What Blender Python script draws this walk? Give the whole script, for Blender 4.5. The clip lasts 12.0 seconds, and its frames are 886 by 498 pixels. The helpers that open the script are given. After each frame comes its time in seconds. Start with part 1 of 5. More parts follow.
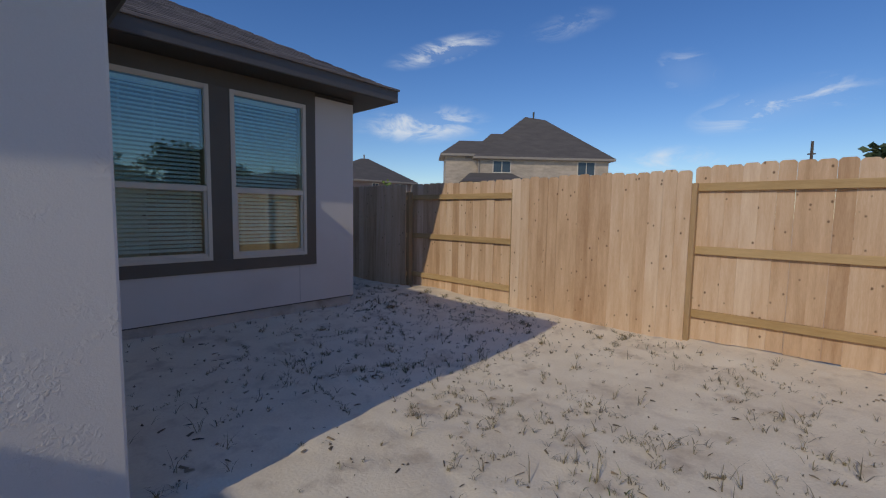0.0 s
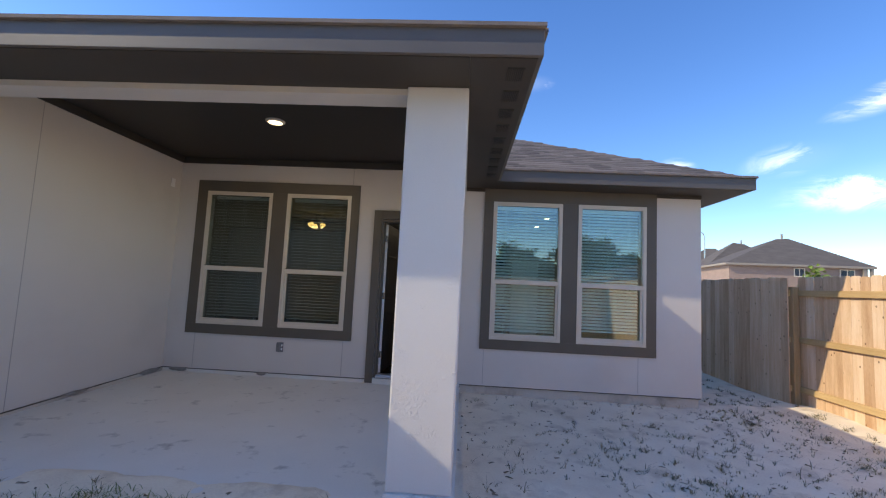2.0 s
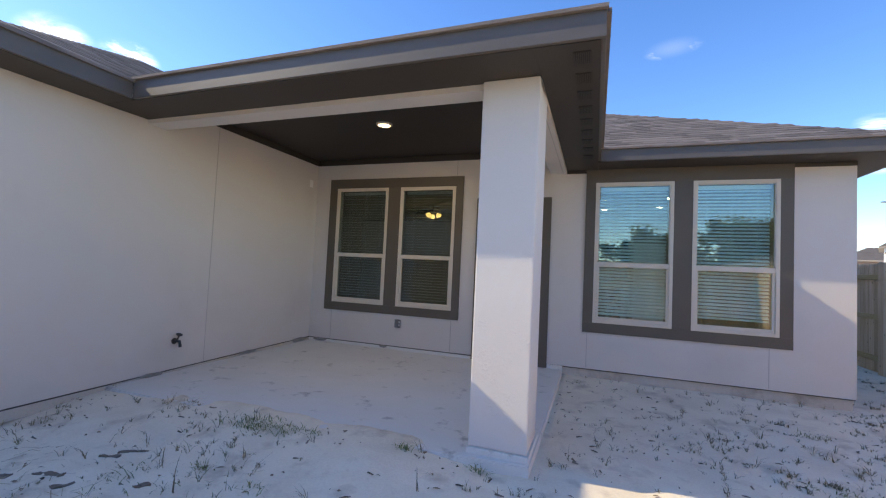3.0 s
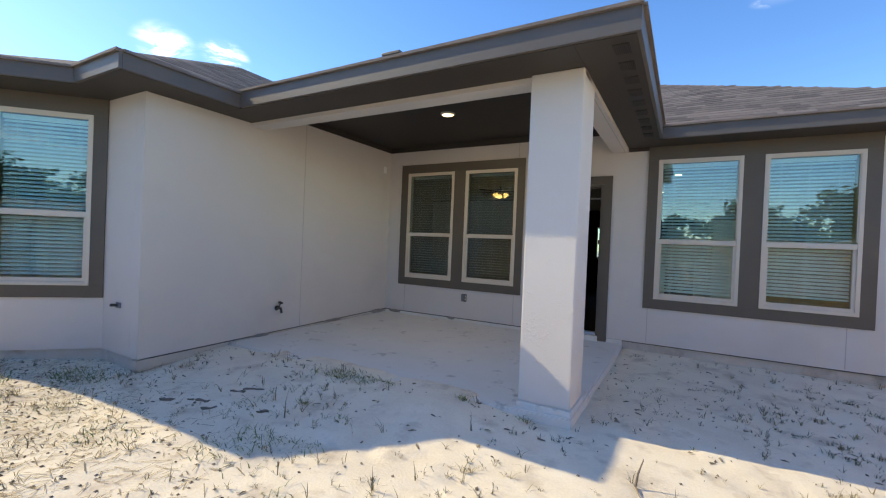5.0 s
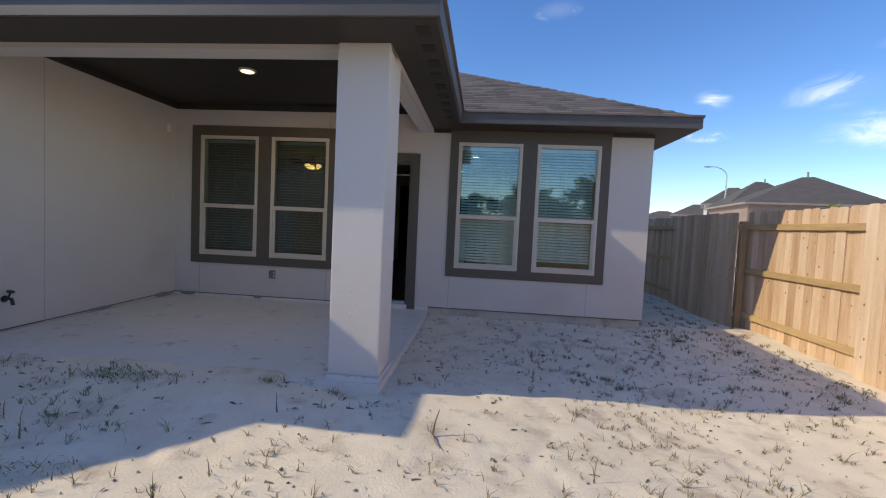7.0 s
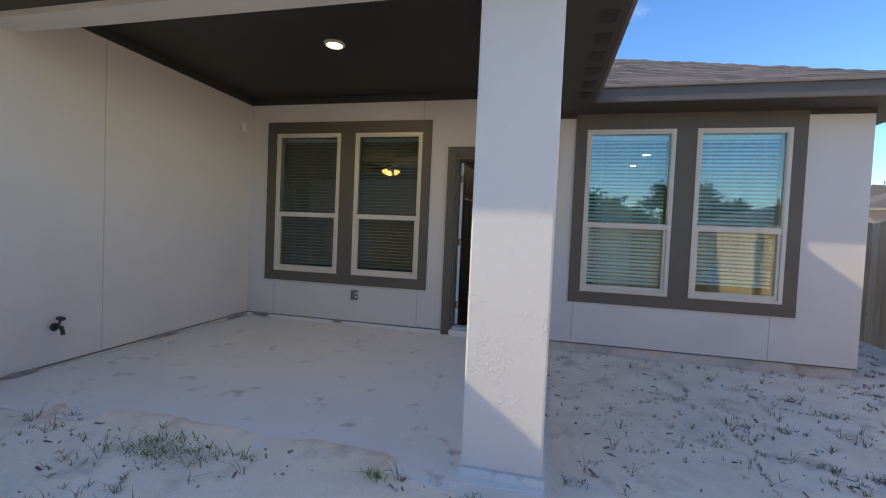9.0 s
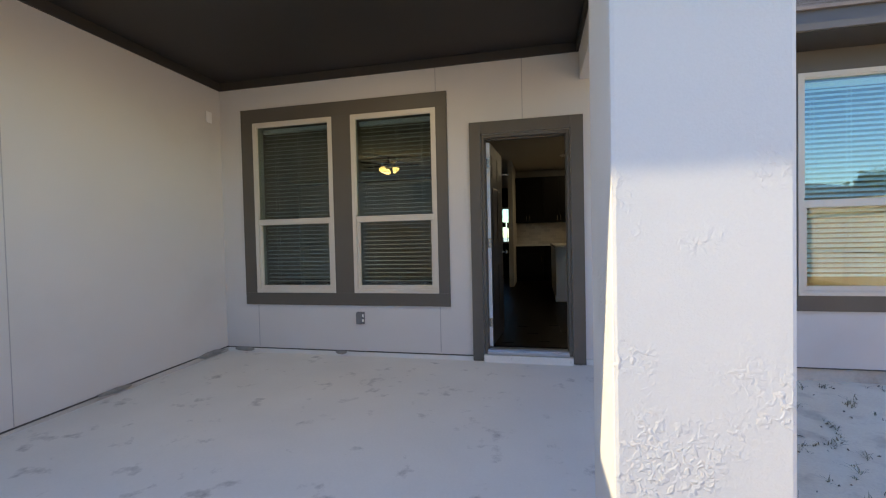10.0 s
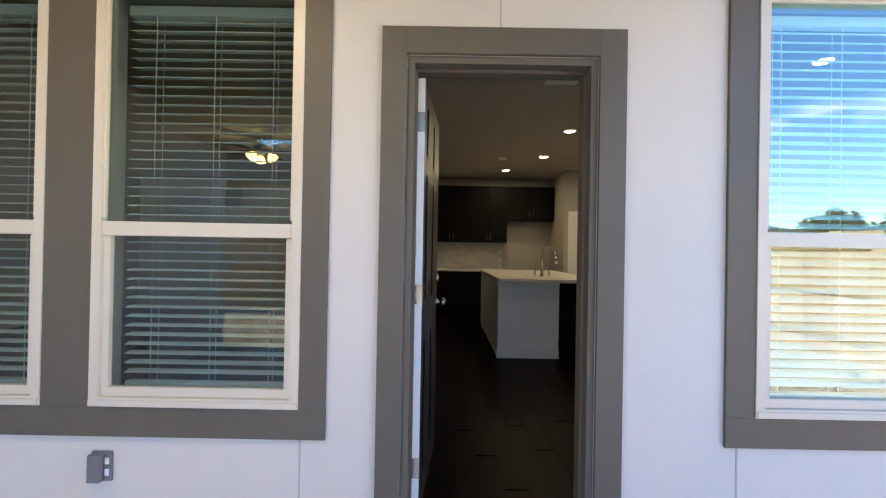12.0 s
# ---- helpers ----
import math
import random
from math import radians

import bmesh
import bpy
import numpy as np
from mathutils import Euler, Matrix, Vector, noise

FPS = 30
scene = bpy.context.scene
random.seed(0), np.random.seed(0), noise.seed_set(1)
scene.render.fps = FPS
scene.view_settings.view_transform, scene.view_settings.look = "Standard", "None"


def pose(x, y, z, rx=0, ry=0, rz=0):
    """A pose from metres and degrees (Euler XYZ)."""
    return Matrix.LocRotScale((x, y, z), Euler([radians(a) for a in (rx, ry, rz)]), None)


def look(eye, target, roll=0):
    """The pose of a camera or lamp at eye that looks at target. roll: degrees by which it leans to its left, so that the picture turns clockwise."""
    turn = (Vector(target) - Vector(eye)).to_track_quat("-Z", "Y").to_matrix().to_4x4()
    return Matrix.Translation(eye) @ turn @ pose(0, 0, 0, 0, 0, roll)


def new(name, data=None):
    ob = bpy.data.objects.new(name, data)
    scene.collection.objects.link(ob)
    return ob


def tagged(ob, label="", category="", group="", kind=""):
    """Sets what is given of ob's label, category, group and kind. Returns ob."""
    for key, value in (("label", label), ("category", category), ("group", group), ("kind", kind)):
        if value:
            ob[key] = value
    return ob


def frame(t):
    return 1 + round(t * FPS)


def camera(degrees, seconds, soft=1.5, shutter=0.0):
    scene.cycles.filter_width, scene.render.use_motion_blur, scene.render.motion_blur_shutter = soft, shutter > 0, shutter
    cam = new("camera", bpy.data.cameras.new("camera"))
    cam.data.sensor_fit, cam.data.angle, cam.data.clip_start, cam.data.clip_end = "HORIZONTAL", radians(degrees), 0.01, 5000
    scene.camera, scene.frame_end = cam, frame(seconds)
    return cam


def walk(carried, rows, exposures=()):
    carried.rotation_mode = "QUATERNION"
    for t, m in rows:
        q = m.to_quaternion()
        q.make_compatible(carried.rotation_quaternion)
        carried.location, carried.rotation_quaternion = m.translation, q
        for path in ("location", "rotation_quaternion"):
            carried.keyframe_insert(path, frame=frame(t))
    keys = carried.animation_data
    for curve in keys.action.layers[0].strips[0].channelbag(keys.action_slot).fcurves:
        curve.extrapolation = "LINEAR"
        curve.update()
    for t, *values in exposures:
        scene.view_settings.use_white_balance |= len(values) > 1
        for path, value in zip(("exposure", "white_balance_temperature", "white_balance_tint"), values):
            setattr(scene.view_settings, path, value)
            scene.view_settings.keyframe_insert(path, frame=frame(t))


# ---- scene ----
cam = camera(92.3, 12.0, 1.2)
EXPOSURES = [(t, e + 0.08, 6900 if t < 1 else 7500 if t < 3 else 8100 if t < 4 else 7950 if t < 6 else 7550 if t < 8 else 7950 if t < 11 else 7650, 8 if t < 3 else 5 if t < 4 else 7 if 6 < t < 8 else 2 if t < 11 else 4) for t, e in ((0, -0.88), (0.5, -0.42), (0.8, -0.15), (1.1, 0.0), (1.5, 0.45), (2.5, 0.6), (3.5, 0.95), (5.5, 0.54), (6.5, 0.15), (7.2, 0.18), (9, 0.75), (9.5, 0.95), (10, 1.22), (10.5, 1.42), (11.5, 2.0), (12, 2.36))]
PATH = [
    (0, (0.149, -0.092, 1.355), (1.605, 1.269, 1.186), 0.9),
    (0.5, (0.177, -0.313, 1.38), (1.28, 1.353, 1.299), 0.3),
    (1, (0.256, -0.51, 1.38), (0.662, 1.448, 1.409), 1.1),
    (1.5, (0.388, -0.697, 1.466), (0.401, 1.3, 1.575), 2.5),
    (2, (0.507, -0.916, 1.473), (0.401, 1.074, 1.647), 2.8),
    (2.5, (0.706, -1.039, 1.448), (0.355, 0.922, 1.615), 2.4),
    (3, (0.898, -1.141, 1.416), (0.219, 0.738, 1.509), 2.7),
    (3.5, (0.969, -1.34, 1.397), (0.117, 0.47, 1.423), 2.8),
    (3.7, (1.011, -1.429, 1.403), (-0.004, 0.293, 1.396), 2.3),
    (5.3, (1.278, -1.5, 1.419), (0.312, 0.252, 1.389), 2.5),
    (5.5, (1.32, -1.49, 1.425), (0.56, 0.359, 1.396), 2.1),
    (6, (1.382, -1.498, 1.422), (0.995, 0.464, 1.369), 1.4),
    (6.5, (1.4, -1.487, 1.414), (1.188, 0.5, 1.326), 1.4),
    (7, (1.29, -1.475, 1.41), (1.105, 0.514, 1.305), 2.7),
    (7.2, (1.217, -1.466, 1.418), (1.03, 0.522, 1.311), 3.0),
    (8.8, (0.545, -0.473, 1.382), (0.082, 1.471, 1.313), 2.6),
    (9, (0.43, -0.319, 1.384), (-0.026, 1.627, 1.317), 2.5),
    (9.5, (0.157, 0.173, 1.391), (-0.305, 2.118, 1.327), 1.9),
    (10, (-0.138, 0.714, 1.353), (-0.571, 2.667, 1.304), -1.3),
    (10.5, (-0.342, 1.322, 1.372), (-0.725, 3.284, 1.334), 0.3),
    (11, (-0.491, 1.954, 1.401), (-0.792, 3.931, 1.439), 0.8),
    (11.5, (-0.526, 2.484, 1.47), (-0.549, 4.484, 1.503), -0.1),
    (12, (-0.489, 3.028, 1.498), (-0.495, 5.028, 1.51), 1.0),
]
walk(cam, [(t, look(eye, target, roll)) for t, eye, target, roll in PATH], EXPOSURES)

# ---- world, sun ----
SUN = Vector((-1.33, -0.31, 1.0)).normalized()
world = bpy.data.worlds.new("sky")
scene.world = world
world.use_nodes = True
wt = world.node_tree
wt.nodes.clear()
w_out = wt.nodes.new("ShaderNodeOutputWorld")
w_bg = wt.nodes.new("ShaderNodeBackground")
w_sky = wt.nodes.new("ShaderNodeTexSky")
w_sky.sky_type = 'NISHITA'
w_sky.sun_disc = False
w_sky.sun_elevation = math.asin(SUN.z)
w_sky.sun_rotation = math.atan2(SUN.x, SUN.y)
w_sky.air_density, w_sky.dust_density, w_sky.ozone_density = 1.0, 0.2, 5.0
w_tc = wt.nodes.new("ShaderNodeTexCoord")
w_map = wt.nodes.new("ShaderNodeMapping")
w_map.inputs["Scale"].default_value = (1.0, 1.0, 2.6)
w_map.inputs["Rotation"].default_value = (0.25, 0.15, 0.6)
w_n1 = wt.nodes.new("ShaderNodeTexNoise")
w_n1.inputs["Scale"].default_value = 8.5
w_n1.inputs["Detail"].default_value = 10
w_n1.inputs["Roughness"].default_value = 0.62
w_n1.inputs["Distortion"].default_value = 0.7
wt.links.new(w_tc.outputs["Generated"], w_map.inputs["Vector"])
wt.links.new(w_map.outputs["Vector"], w_n1.inputs["Vector"])


def world_math(op, a, b=None, c=None):
    n = wt.nodes.new("ShaderNodeMath")
    n.operation = op
    for i, v in enumerate((a, b, c)):
        if v is None:
            continue
        if isinstance(v, (int, float)):
            n.inputs[i].default_value = v
        else:
            wt.links.new(v, n.inputs[i])
    return n.outputs[0]


def along_axis(direction):
    n = wt.nodes.new("ShaderNodeVectorMath")
    n.operation = 'DOT_PRODUCT'
    n.inputs[1].default_value = direction
    wt.links.new(w_tc.outputs["Generated"], n.inputs[0])
    return n.outputs["Value"]


# fair-weather clouds: azimuth from +x, elevation, half width, half height, lean (degrees), density
CLOUDS = ((43.5, 20.1, 8.0, 1.7, 14, 0.9), (28, 22.3, 6.0, 1.8, 10, 0.2), (14.4, 16.1, 4.0, 2.6, -20, 0.6), (46, 11.4, 10.0, 2.8, 4, 0.75),
          (6, 11.6, 9.0, 2.6, 8, 0.7), (15.5, 6.6, 8.0, 2.0, 0, 0.5), (82, 26.2, 3.2, 1.2, 3, 0.75), (53.5, 14.9, 5.0, 2.0, 6, 0.4),
          (64, 15.3, 2.2, 1.2, -12, 0.6), (64.7, 11.4, 3.2, 0.8, 0, 0.6), (153.5, 20.0, 3.4, 2.6, 0, 1.1), (147.5, 20.3, 3.0, 2.0, -15, 1.1),
          (-70, 24, 14.0, 3.0, 8, 0.4), (-50, 14, 12.0, 2.0, 0, 0.4))
cover = None
for az, el, half_w, half_h, lean, density in CLOUDS:
    az, el, lean = radians(az), radians(el), radians(lean)
    right = Vector((math.sin(az), -math.cos(az), 0))
    rise = Vector((-math.cos(az) * math.sin(el), -math.sin(az) * math.sin(el), math.cos(el)))
    ax, ay = right * math.cos(lean) + rise * math.sin(lean), rise * math.cos(lean) - right * math.sin(lean)
    p, q = world_math('DIVIDE', along_axis(ax), math.sin(radians(half_w))), world_math('DIVIDE', along_axis(ay), math.sin(radians(half_h)))
    d2 = world_math('ADD', world_math('MULTIPLY', p, p), world_math('MULTIPLY', q, q))
    core = world_math('MAXIMUM', world_math('SUBTRACT', 1.0, d2), 0.0)
    soft_edge = world_math('MULTIPLY', world_math('MULTIPLY', core, core), density * 1.35)
    cover = soft_edge if cover is None else world_math('ADD', cover, soft_edge)
w_r = wt.nodes.new("ShaderNodeMapRange")
w_r.inputs["From Min"].default_value, w_r.inputs["From Max"].default_value = 0.46, 0.64
wt.links.new(w_n1.outputs["Fac"], w_r.inputs["Value"])
veil = world_math('MINIMUM', world_math('MULTIPLY', cover, world_math('MULTIPLY_ADD', w_r.outputs["Result"], 1.0, 0.06)), 0.85)
w_mix = wt.nodes.new("ShaderNodeMix")
w_mix.data_type = 'RGBA'
w_mix.inputs[7].default_value = (6.5, 7.0, 7.8, 1)
w_hs = wt.nodes.new("ShaderNodeHueSaturation")
w_hs.inputs["Hue"].default_value, w_hs.inputs["Saturation"].default_value = 0.512, 1.2
wt.links.new(veil, w_mix.inputs[0])
wt.links.new(w_sky.outputs["Color"], w_hs.inputs["Color"])
wt.links.new(w_hs.outputs["Color"], w_mix.inputs[6])
wt.links.new(w_mix.outputs[2], w_bg.inputs["Color"])
w_bg.inputs["Strength"].default_value = 0.19
wt.links.new(w_bg.outputs["Background"], w_out.inputs["Surface"])

sun_data = bpy.data.lights.new("sun", 'SUN')
sun_data.energy, sun_data.angle, sun_data.color = 2.65, radians(0.53), (1.0, 0.90, 0.72)
sun = new("sun", sun_data)
sun.matrix_world = look((0, 0, 30), Vector((0, 0, 30)) - SUN)


# ---- materials ----
def material(name, ramp, rough=0.7, scale=6.0, fine=90.0, bump=0.15, depth=0.01, metal=0.0, fine_mix=0.35, coord="Object", stretch=(1, 1, 1),
             island=0.0, random_ob=0.0, stain=None, stain_scale=1.2, stain_from=(0.55, 0.72), spec=0.5, knots=False):
    m = bpy.data.materials.new(name)
    m.use_nodes = True
    nt = m.node_tree
    b = nt.nodes["Principled BSDF"]
    b.inputs["Roughness"].default_value, b.inputs["Metallic"].default_value = rough, metal
    b.inputs["Specular IOR Level"].default_value = spec
    tc = nt.nodes.new("ShaderNodeTexCoord")
    mp = nt.nodes.new("ShaderNodeMapping")
    mp.inputs["Scale"].default_value = stretch
    nt.links.new(tc.outputs[coord], mp.inputs["Vector"])
    if knots:
        oi, sc, ad = nt.nodes.new("ShaderNodeObjectInfo"), nt.nodes.new("ShaderNodeVectorMath"), nt.nodes.new("ShaderNodeVectorMath")
        sc.operation, ad.operation = 'SCALE', 'ADD'
        sc.inputs[0].default_value = (37.0, 61.0, 83.0)
        nt.links.new(oi.outputs["Random"], sc.inputs["Scale"])
        nt.links.new(tc.outputs[coord], ad.inputs[0])
        nt.links.new(sc.outputs[0], ad.inputs[1])
        nt.links.new(ad.outputs[0], mp.inputs["Vector"])
    big, small = nt.nodes.new("ShaderNodeTexNoise"), nt.nodes.new("ShaderNodeTexNoise")
    for n, s in ((big, scale), (small, fine)):
        n.inputs["Scale"].default_value, n.inputs["Detail"].default_value = s, 5
        nt.links.new(mp.outputs["Vector"], n.inputs["Vector"])
    mixf = nt.nodes.new("ShaderNodeMix")
    mixf.inputs[0].default_value = fine_mix
    nt.links.new(big.outputs["Fac"], mixf.inputs[2])
    nt.links.new(small.outputs["Fac"], mixf.inputs[3])
    value = mixf.outputs[0]
    for amount, kind, out in ((island, "ShaderNodeNewGeometry", "Random Per Island"), (random_ob, "ShaderNodeObjectInfo", "Random")):
        if amount:
            g = nt.nodes.new(kind)
            k = nt.nodes.new("ShaderNodeMath")
            k.operation = 'MULTIPLY_ADD'
            k.inputs[1].default_value = amount
            nt.links.new(g.outputs[out], k.inputs[0])
            nt.links.new(value, k.inputs[2])
            k2 = nt.nodes.new("ShaderNodeMath")
            k2.operation = 'SUBTRACT'
            k2.inputs[1].default_value = amount / 2
            nt.links.new(k.outputs[0], k2.inputs[0])
            value = k2.outputs[0]
    cr = nt.nodes.new("ShaderNodeValToRGB")
    while len(cr.color_ramp.elements) < len(ramp):
        cr.color_ramp.elements.new(0.5)
    for e, (p, c) in zip(cr.color_ramp.elements, ramp):
        e.position, e.color = p, (*c, 1)
    nt.links.new(value, cr.inputs["Fac"])
    colour = cr.outputs["Color"]
    if stain:
        sn = nt.nodes.new("ShaderNodeTexNoise")
        sn.inputs["Scale"].default_value, sn.inputs["Detail"].default_value, sn.inputs["Roughness"].default_value = stain_scale, 7, 0.6
        nt.links.new(tc.outputs[coord], sn.inputs["Vector"])
        sr = nt.nodes.new("ShaderNodeMapRange")
        sr.inputs["From Min"].default_value, sr.inputs["From Max"].default_value = stain_from
        nt.links.new(sn.outputs["Fac"], sr.inputs["Value"])
        sm = nt.nodes.new("ShaderNodeMix")
        sm.data_type = 'RGBA'
        sm.inputs[7].default_value = (*stain, 1)
        nt.links.new(sr.outputs["Result"], sm.inputs[0])
        nt.links.new(colour, sm.inputs[6])
        colour = sm.outputs[2]
    if knots:
        vo, kr, km, kmap = nt.nodes.new("ShaderNodeTexVoronoi"), nt.nodes.new("ShaderNodeMapRange"), nt.nodes.new("ShaderNodeMix"), nt.nodes.new("ShaderNodeMapping")
        kmap.inputs["Scale"].default_value = (0.2, 1.0, 0.75)
        vo.inputs["Scale"].default_value = 9.5
        kr.inputs["From Min"].default_value, kr.inputs["From Max"].default_value = 0.13, 0.06
        kr.inputs["To Max"].default_value = 0.85
        km.data_type = 'RGBA'
        km.inputs[7].default_value = (0.13, 0.065, 0.03, 1)
        nt.links.new(ad.outputs[0], kmap.inputs["Vector"])
        nt.links.new(kmap.outputs["Vector"], vo.inputs["Vector"])
        nt.links.new(vo.outputs["Distance"], kr.inputs["Value"])
        nt.links.new(kr.outputs["Result"], km.inputs[0])
        nt.links.new(colour, km.inputs[6])
        colour = km.outputs[2]
    nt.links.new(colour, b.inputs["Base Color"])
    if bump:
        bp = nt.nodes.new("ShaderNodeBump")
        bp.inputs["Strength"].default_value, bp.inputs["Distance"].default_value = bump, depth
        nt.links.new(small.outputs["Fac"], bp.inputs["Height"])
        nt.links.new(bp.outputs["Normal"], b.inputs["Normal"])
    return m


def tones(c, d=0.12):
    return [(0.3, tuple(v * (1 - d) for v in c)), (0.7, tuple(min(1, v * (1 + d)) for v in c))]


def glow(name, colour, strength):
    m = bpy.data.materials.new(name)
    m.use_nodes = True
    b = m.node_tree.nodes["Principled BSDF"]
    b.inputs["Emission Color"].default_value, b.inputs["Emission Strength"].default_value = (*colour, 1), strength
    return m


STUCCO = material("stucco", tones((0.635, 0.597, 0.553), 0.035), 0.85, 1.1, 160, 0.25, 0.004, stain=(0.56, 0.52, 0.478), stain_scale=0.7, stain_from=(0.55, 0.85))
STUCCO_ROUGH = material("stucco_rough", tones((0.69, 0.655, 0.61), 0.04), 0.85, 1.3, 160, 0.25, 0.004)


def trowel_relief(m):
    """Ragged trowel marks that come and go over an otherwise smooth face."""
    nt = m.node_tree
    b = nt.nodes["Principled BSDF"]
    tc, mask, rel = nt.nodes.new("ShaderNodeTexCoord"), nt.nodes.new("ShaderNodeTexNoise"), nt.nodes.new("ShaderNodeTexNoise")
    mask.inputs["Scale"].default_value, mask.inputs["Detail"].default_value = 3.1, 3
    rel.inputs["Scale"].default_value, rel.inputs["Detail"].default_value, rel.inputs["Distortion"].default_value = 52, 5, 0.5
    mr, rr, mu = nt.nodes.new("ShaderNodeMapRange"), nt.nodes.new("ShaderNodeMapRange"), nt.nodes.new("ShaderNodeMath")
    mr.inputs["From Min"].default_value, mr.inputs["From Max"].default_value = 0.5, 0.66
    rr.inputs["From Min"].default_value, rr.inputs["From Max"].default_value = 0.46, 0.66
    mu.operation = 'MULTIPLY'
    for n in (mask, rel):
        nt.links.new(tc.outputs["Object"], n.inputs["Vector"])
    nt.links.new(mask.outputs["Fac"], mr.inputs["Value"])
    nt.links.new(rel.outputs["Fac"], rr.inputs["Value"])
    sep, low, band = nt.nodes.new("ShaderNodeSeparateXYZ"), nt.nodes.new("ShaderNodeMapRange"), nt.nodes.new("ShaderNodeMath")
    low.inputs["From Min"].default_value, low.inputs["From Max"].default_value = 1.75, 1.35
    low.inputs["To Min"].default_value = 0.12
    band.operation = 'MULTIPLY'
    nt.links.new(tc.outputs["Object"], sep.inputs["Vector"])
    nt.links.new(sep.outputs["Z"], low.inputs["Value"])
    nt.links.new(mr.outputs["Result"], band.inputs[0])
    nt.links.new(low.outputs["Result"], band.inputs[1])
    nt.links.new(band.outputs[0], mu.inputs[0])
    nt.links.new(rr.outputs["Result"], mu.inputs[1])
    bp = nt.nodes.new("ShaderNodeBump")
    bp.inputs["Strength"].default_value, bp.inputs["Distance"].default_value = 0.7, 0.0055
    nt.links.new(mu.outputs[0], bp.inputs["Height"])
    first = b.inputs["Normal"].links[0].from_node
    nt.links.new(first.outputs["Normal"], bp.inputs["Normal"])
    nt.links.new(bp.outputs["Normal"], b.inputs["Normal"])


trowel_relief(STUCCO_ROUGH)
TRIM = material("trim_paint", tones((0.113, 0.096, 0.075), 0.08), 0.55, 3, 120, 0.08, 0.003)
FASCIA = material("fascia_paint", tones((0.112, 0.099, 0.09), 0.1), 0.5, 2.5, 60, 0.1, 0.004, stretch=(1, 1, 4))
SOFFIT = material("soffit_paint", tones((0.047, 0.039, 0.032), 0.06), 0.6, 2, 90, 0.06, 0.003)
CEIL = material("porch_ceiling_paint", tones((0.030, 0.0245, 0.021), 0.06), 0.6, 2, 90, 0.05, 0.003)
VENT = material("vent_dark", tones((0.03, 0.027, 0.024), 0.1), 0.7, 9, 90, 0.05)
SHINGLE = material("shingle", [(0.2, (0.07, 0.06, 0.056)), (0.5, (0.15, 0.125, 0.115)), (0.8, (0.24, 0.205, 0.185))], 0.95, 3, 140, 0.5, 0.01, island=0.36)
SHINGLE_TAB = material("shingle_tab", [(0.2, (0.07, 0.06, 0.056)), (0.5, (0.15, 0.125, 0.115)), (0.8, (0.24, 0.205, 0.185))], 0.95, 3, 140, 0.5, 0.01, random_ob=0.36)
CONCRETE = material("concrete", tones((0.73, 0.705, 0.65), 0.05), 0.85, 2.2, 70, 0.18, 0.006, stain=(0.40, 0.38, 0.35), stain_scale=5.5, stain_from=(0.60, 0.74))
FOUND = material("foundation_concrete", tones((0.55, 0.505, 0.44), 0.12), 0.9, 3, 50, 0.3, 0.01, stain=(0.32, 0.285, 0.24), stain_scale=2.5)
SAND = material("sand", [(0.3, (0.72, 0.62, 0.48)), (0.55, (0.84, 0.745, 0.59)), (0.75, (0.88, 0.795, 0.645))], 0.95, 2.6, 60, 0.35, 0.012, stain=(0.50, 0.405, 0.305), stain_scale=3.2, stain_from=(0.54, 0.76), spec=0.2)
CEDAR = material("fence_wood", [(0.15, (0.46, 0.275, 0.15)), (0.5, (0.67, 0.46, 0.29)), (0.85, (0.83, 0.645, 0.47))], 0.8, 2.2, 22, 0.35, 0.006, stretch=(8, 8, 0.8), random_ob=0.46, knots=True)
RAILWOOD = material("rail_wood", [(0.25, (0.42, 0.265, 0.11)), (0.75, (0.64, 0.45, 0.23))], 0.8, 2.5, 24, 0.3, 0.006, stretch=(8, 0.8, 8), random_ob=0.2)
POSTWOOD = material("post_wood", [(0.25, (0.33, 0.21, 0.10)), (0.75, (0.52, 0.36, 0.20))], 0.8, 2.5, 24, 0.3, 0.006, stretch=(8, 8, 0.8), random_ob=0.2)
VINYL = material("window_vinyl", tones((0.64, 0.575, 0.475), 0.03), 0.4, 4, 80, 0.03)
BLIND = material("blind_slat", tones((0.84, 0.86, 0.85), 0.03), 0.45, 4, 60, 0.03)
WHITE = material("white_paint", tones((0.79, 0.785, 0.765), 0.03), 0.45, 3, 90, 0.04)
INNER = material("interior_wall_paint", tones((0.40, 0.365, 0.32), 0.03), 0.8, 2, 120, 0.06)
INCEIL = material("interior_ceiling_paint", tones((0.42, 0.385, 0.34), 0.03), 0.85, 2, 120, 0.1)
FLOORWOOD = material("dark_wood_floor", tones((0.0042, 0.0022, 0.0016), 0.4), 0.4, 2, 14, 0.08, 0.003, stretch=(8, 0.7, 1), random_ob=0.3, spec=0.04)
BLACKWOOD = material("espresso_cabinet", tones((0.0035, 0.0026, 0.0022), 0.3), 0.5, 3, 30, 0.05, spec=0.1)
QUARTZ = material("light_countertop", tones((0.62, 0.58, 0.52), 0.12), 0.25, 6, 40, 0.02)
TILE = material("glossy_tile", tones((0.55, 0.50, 0.44), 0.12), 0.12, 5, 40, 0.02, random_ob=0.4)
DOORPAINT = material("dark_door_paint", tones((0.03, 0.026, 0.024), 0.1), 0.4, 3, 90, 0.04)
STEEL = material("brushed_nickel", tones((0.55, 0.53, 0.5), 0.08), 0.25, 6, 120, 0.03, metal=1.0)
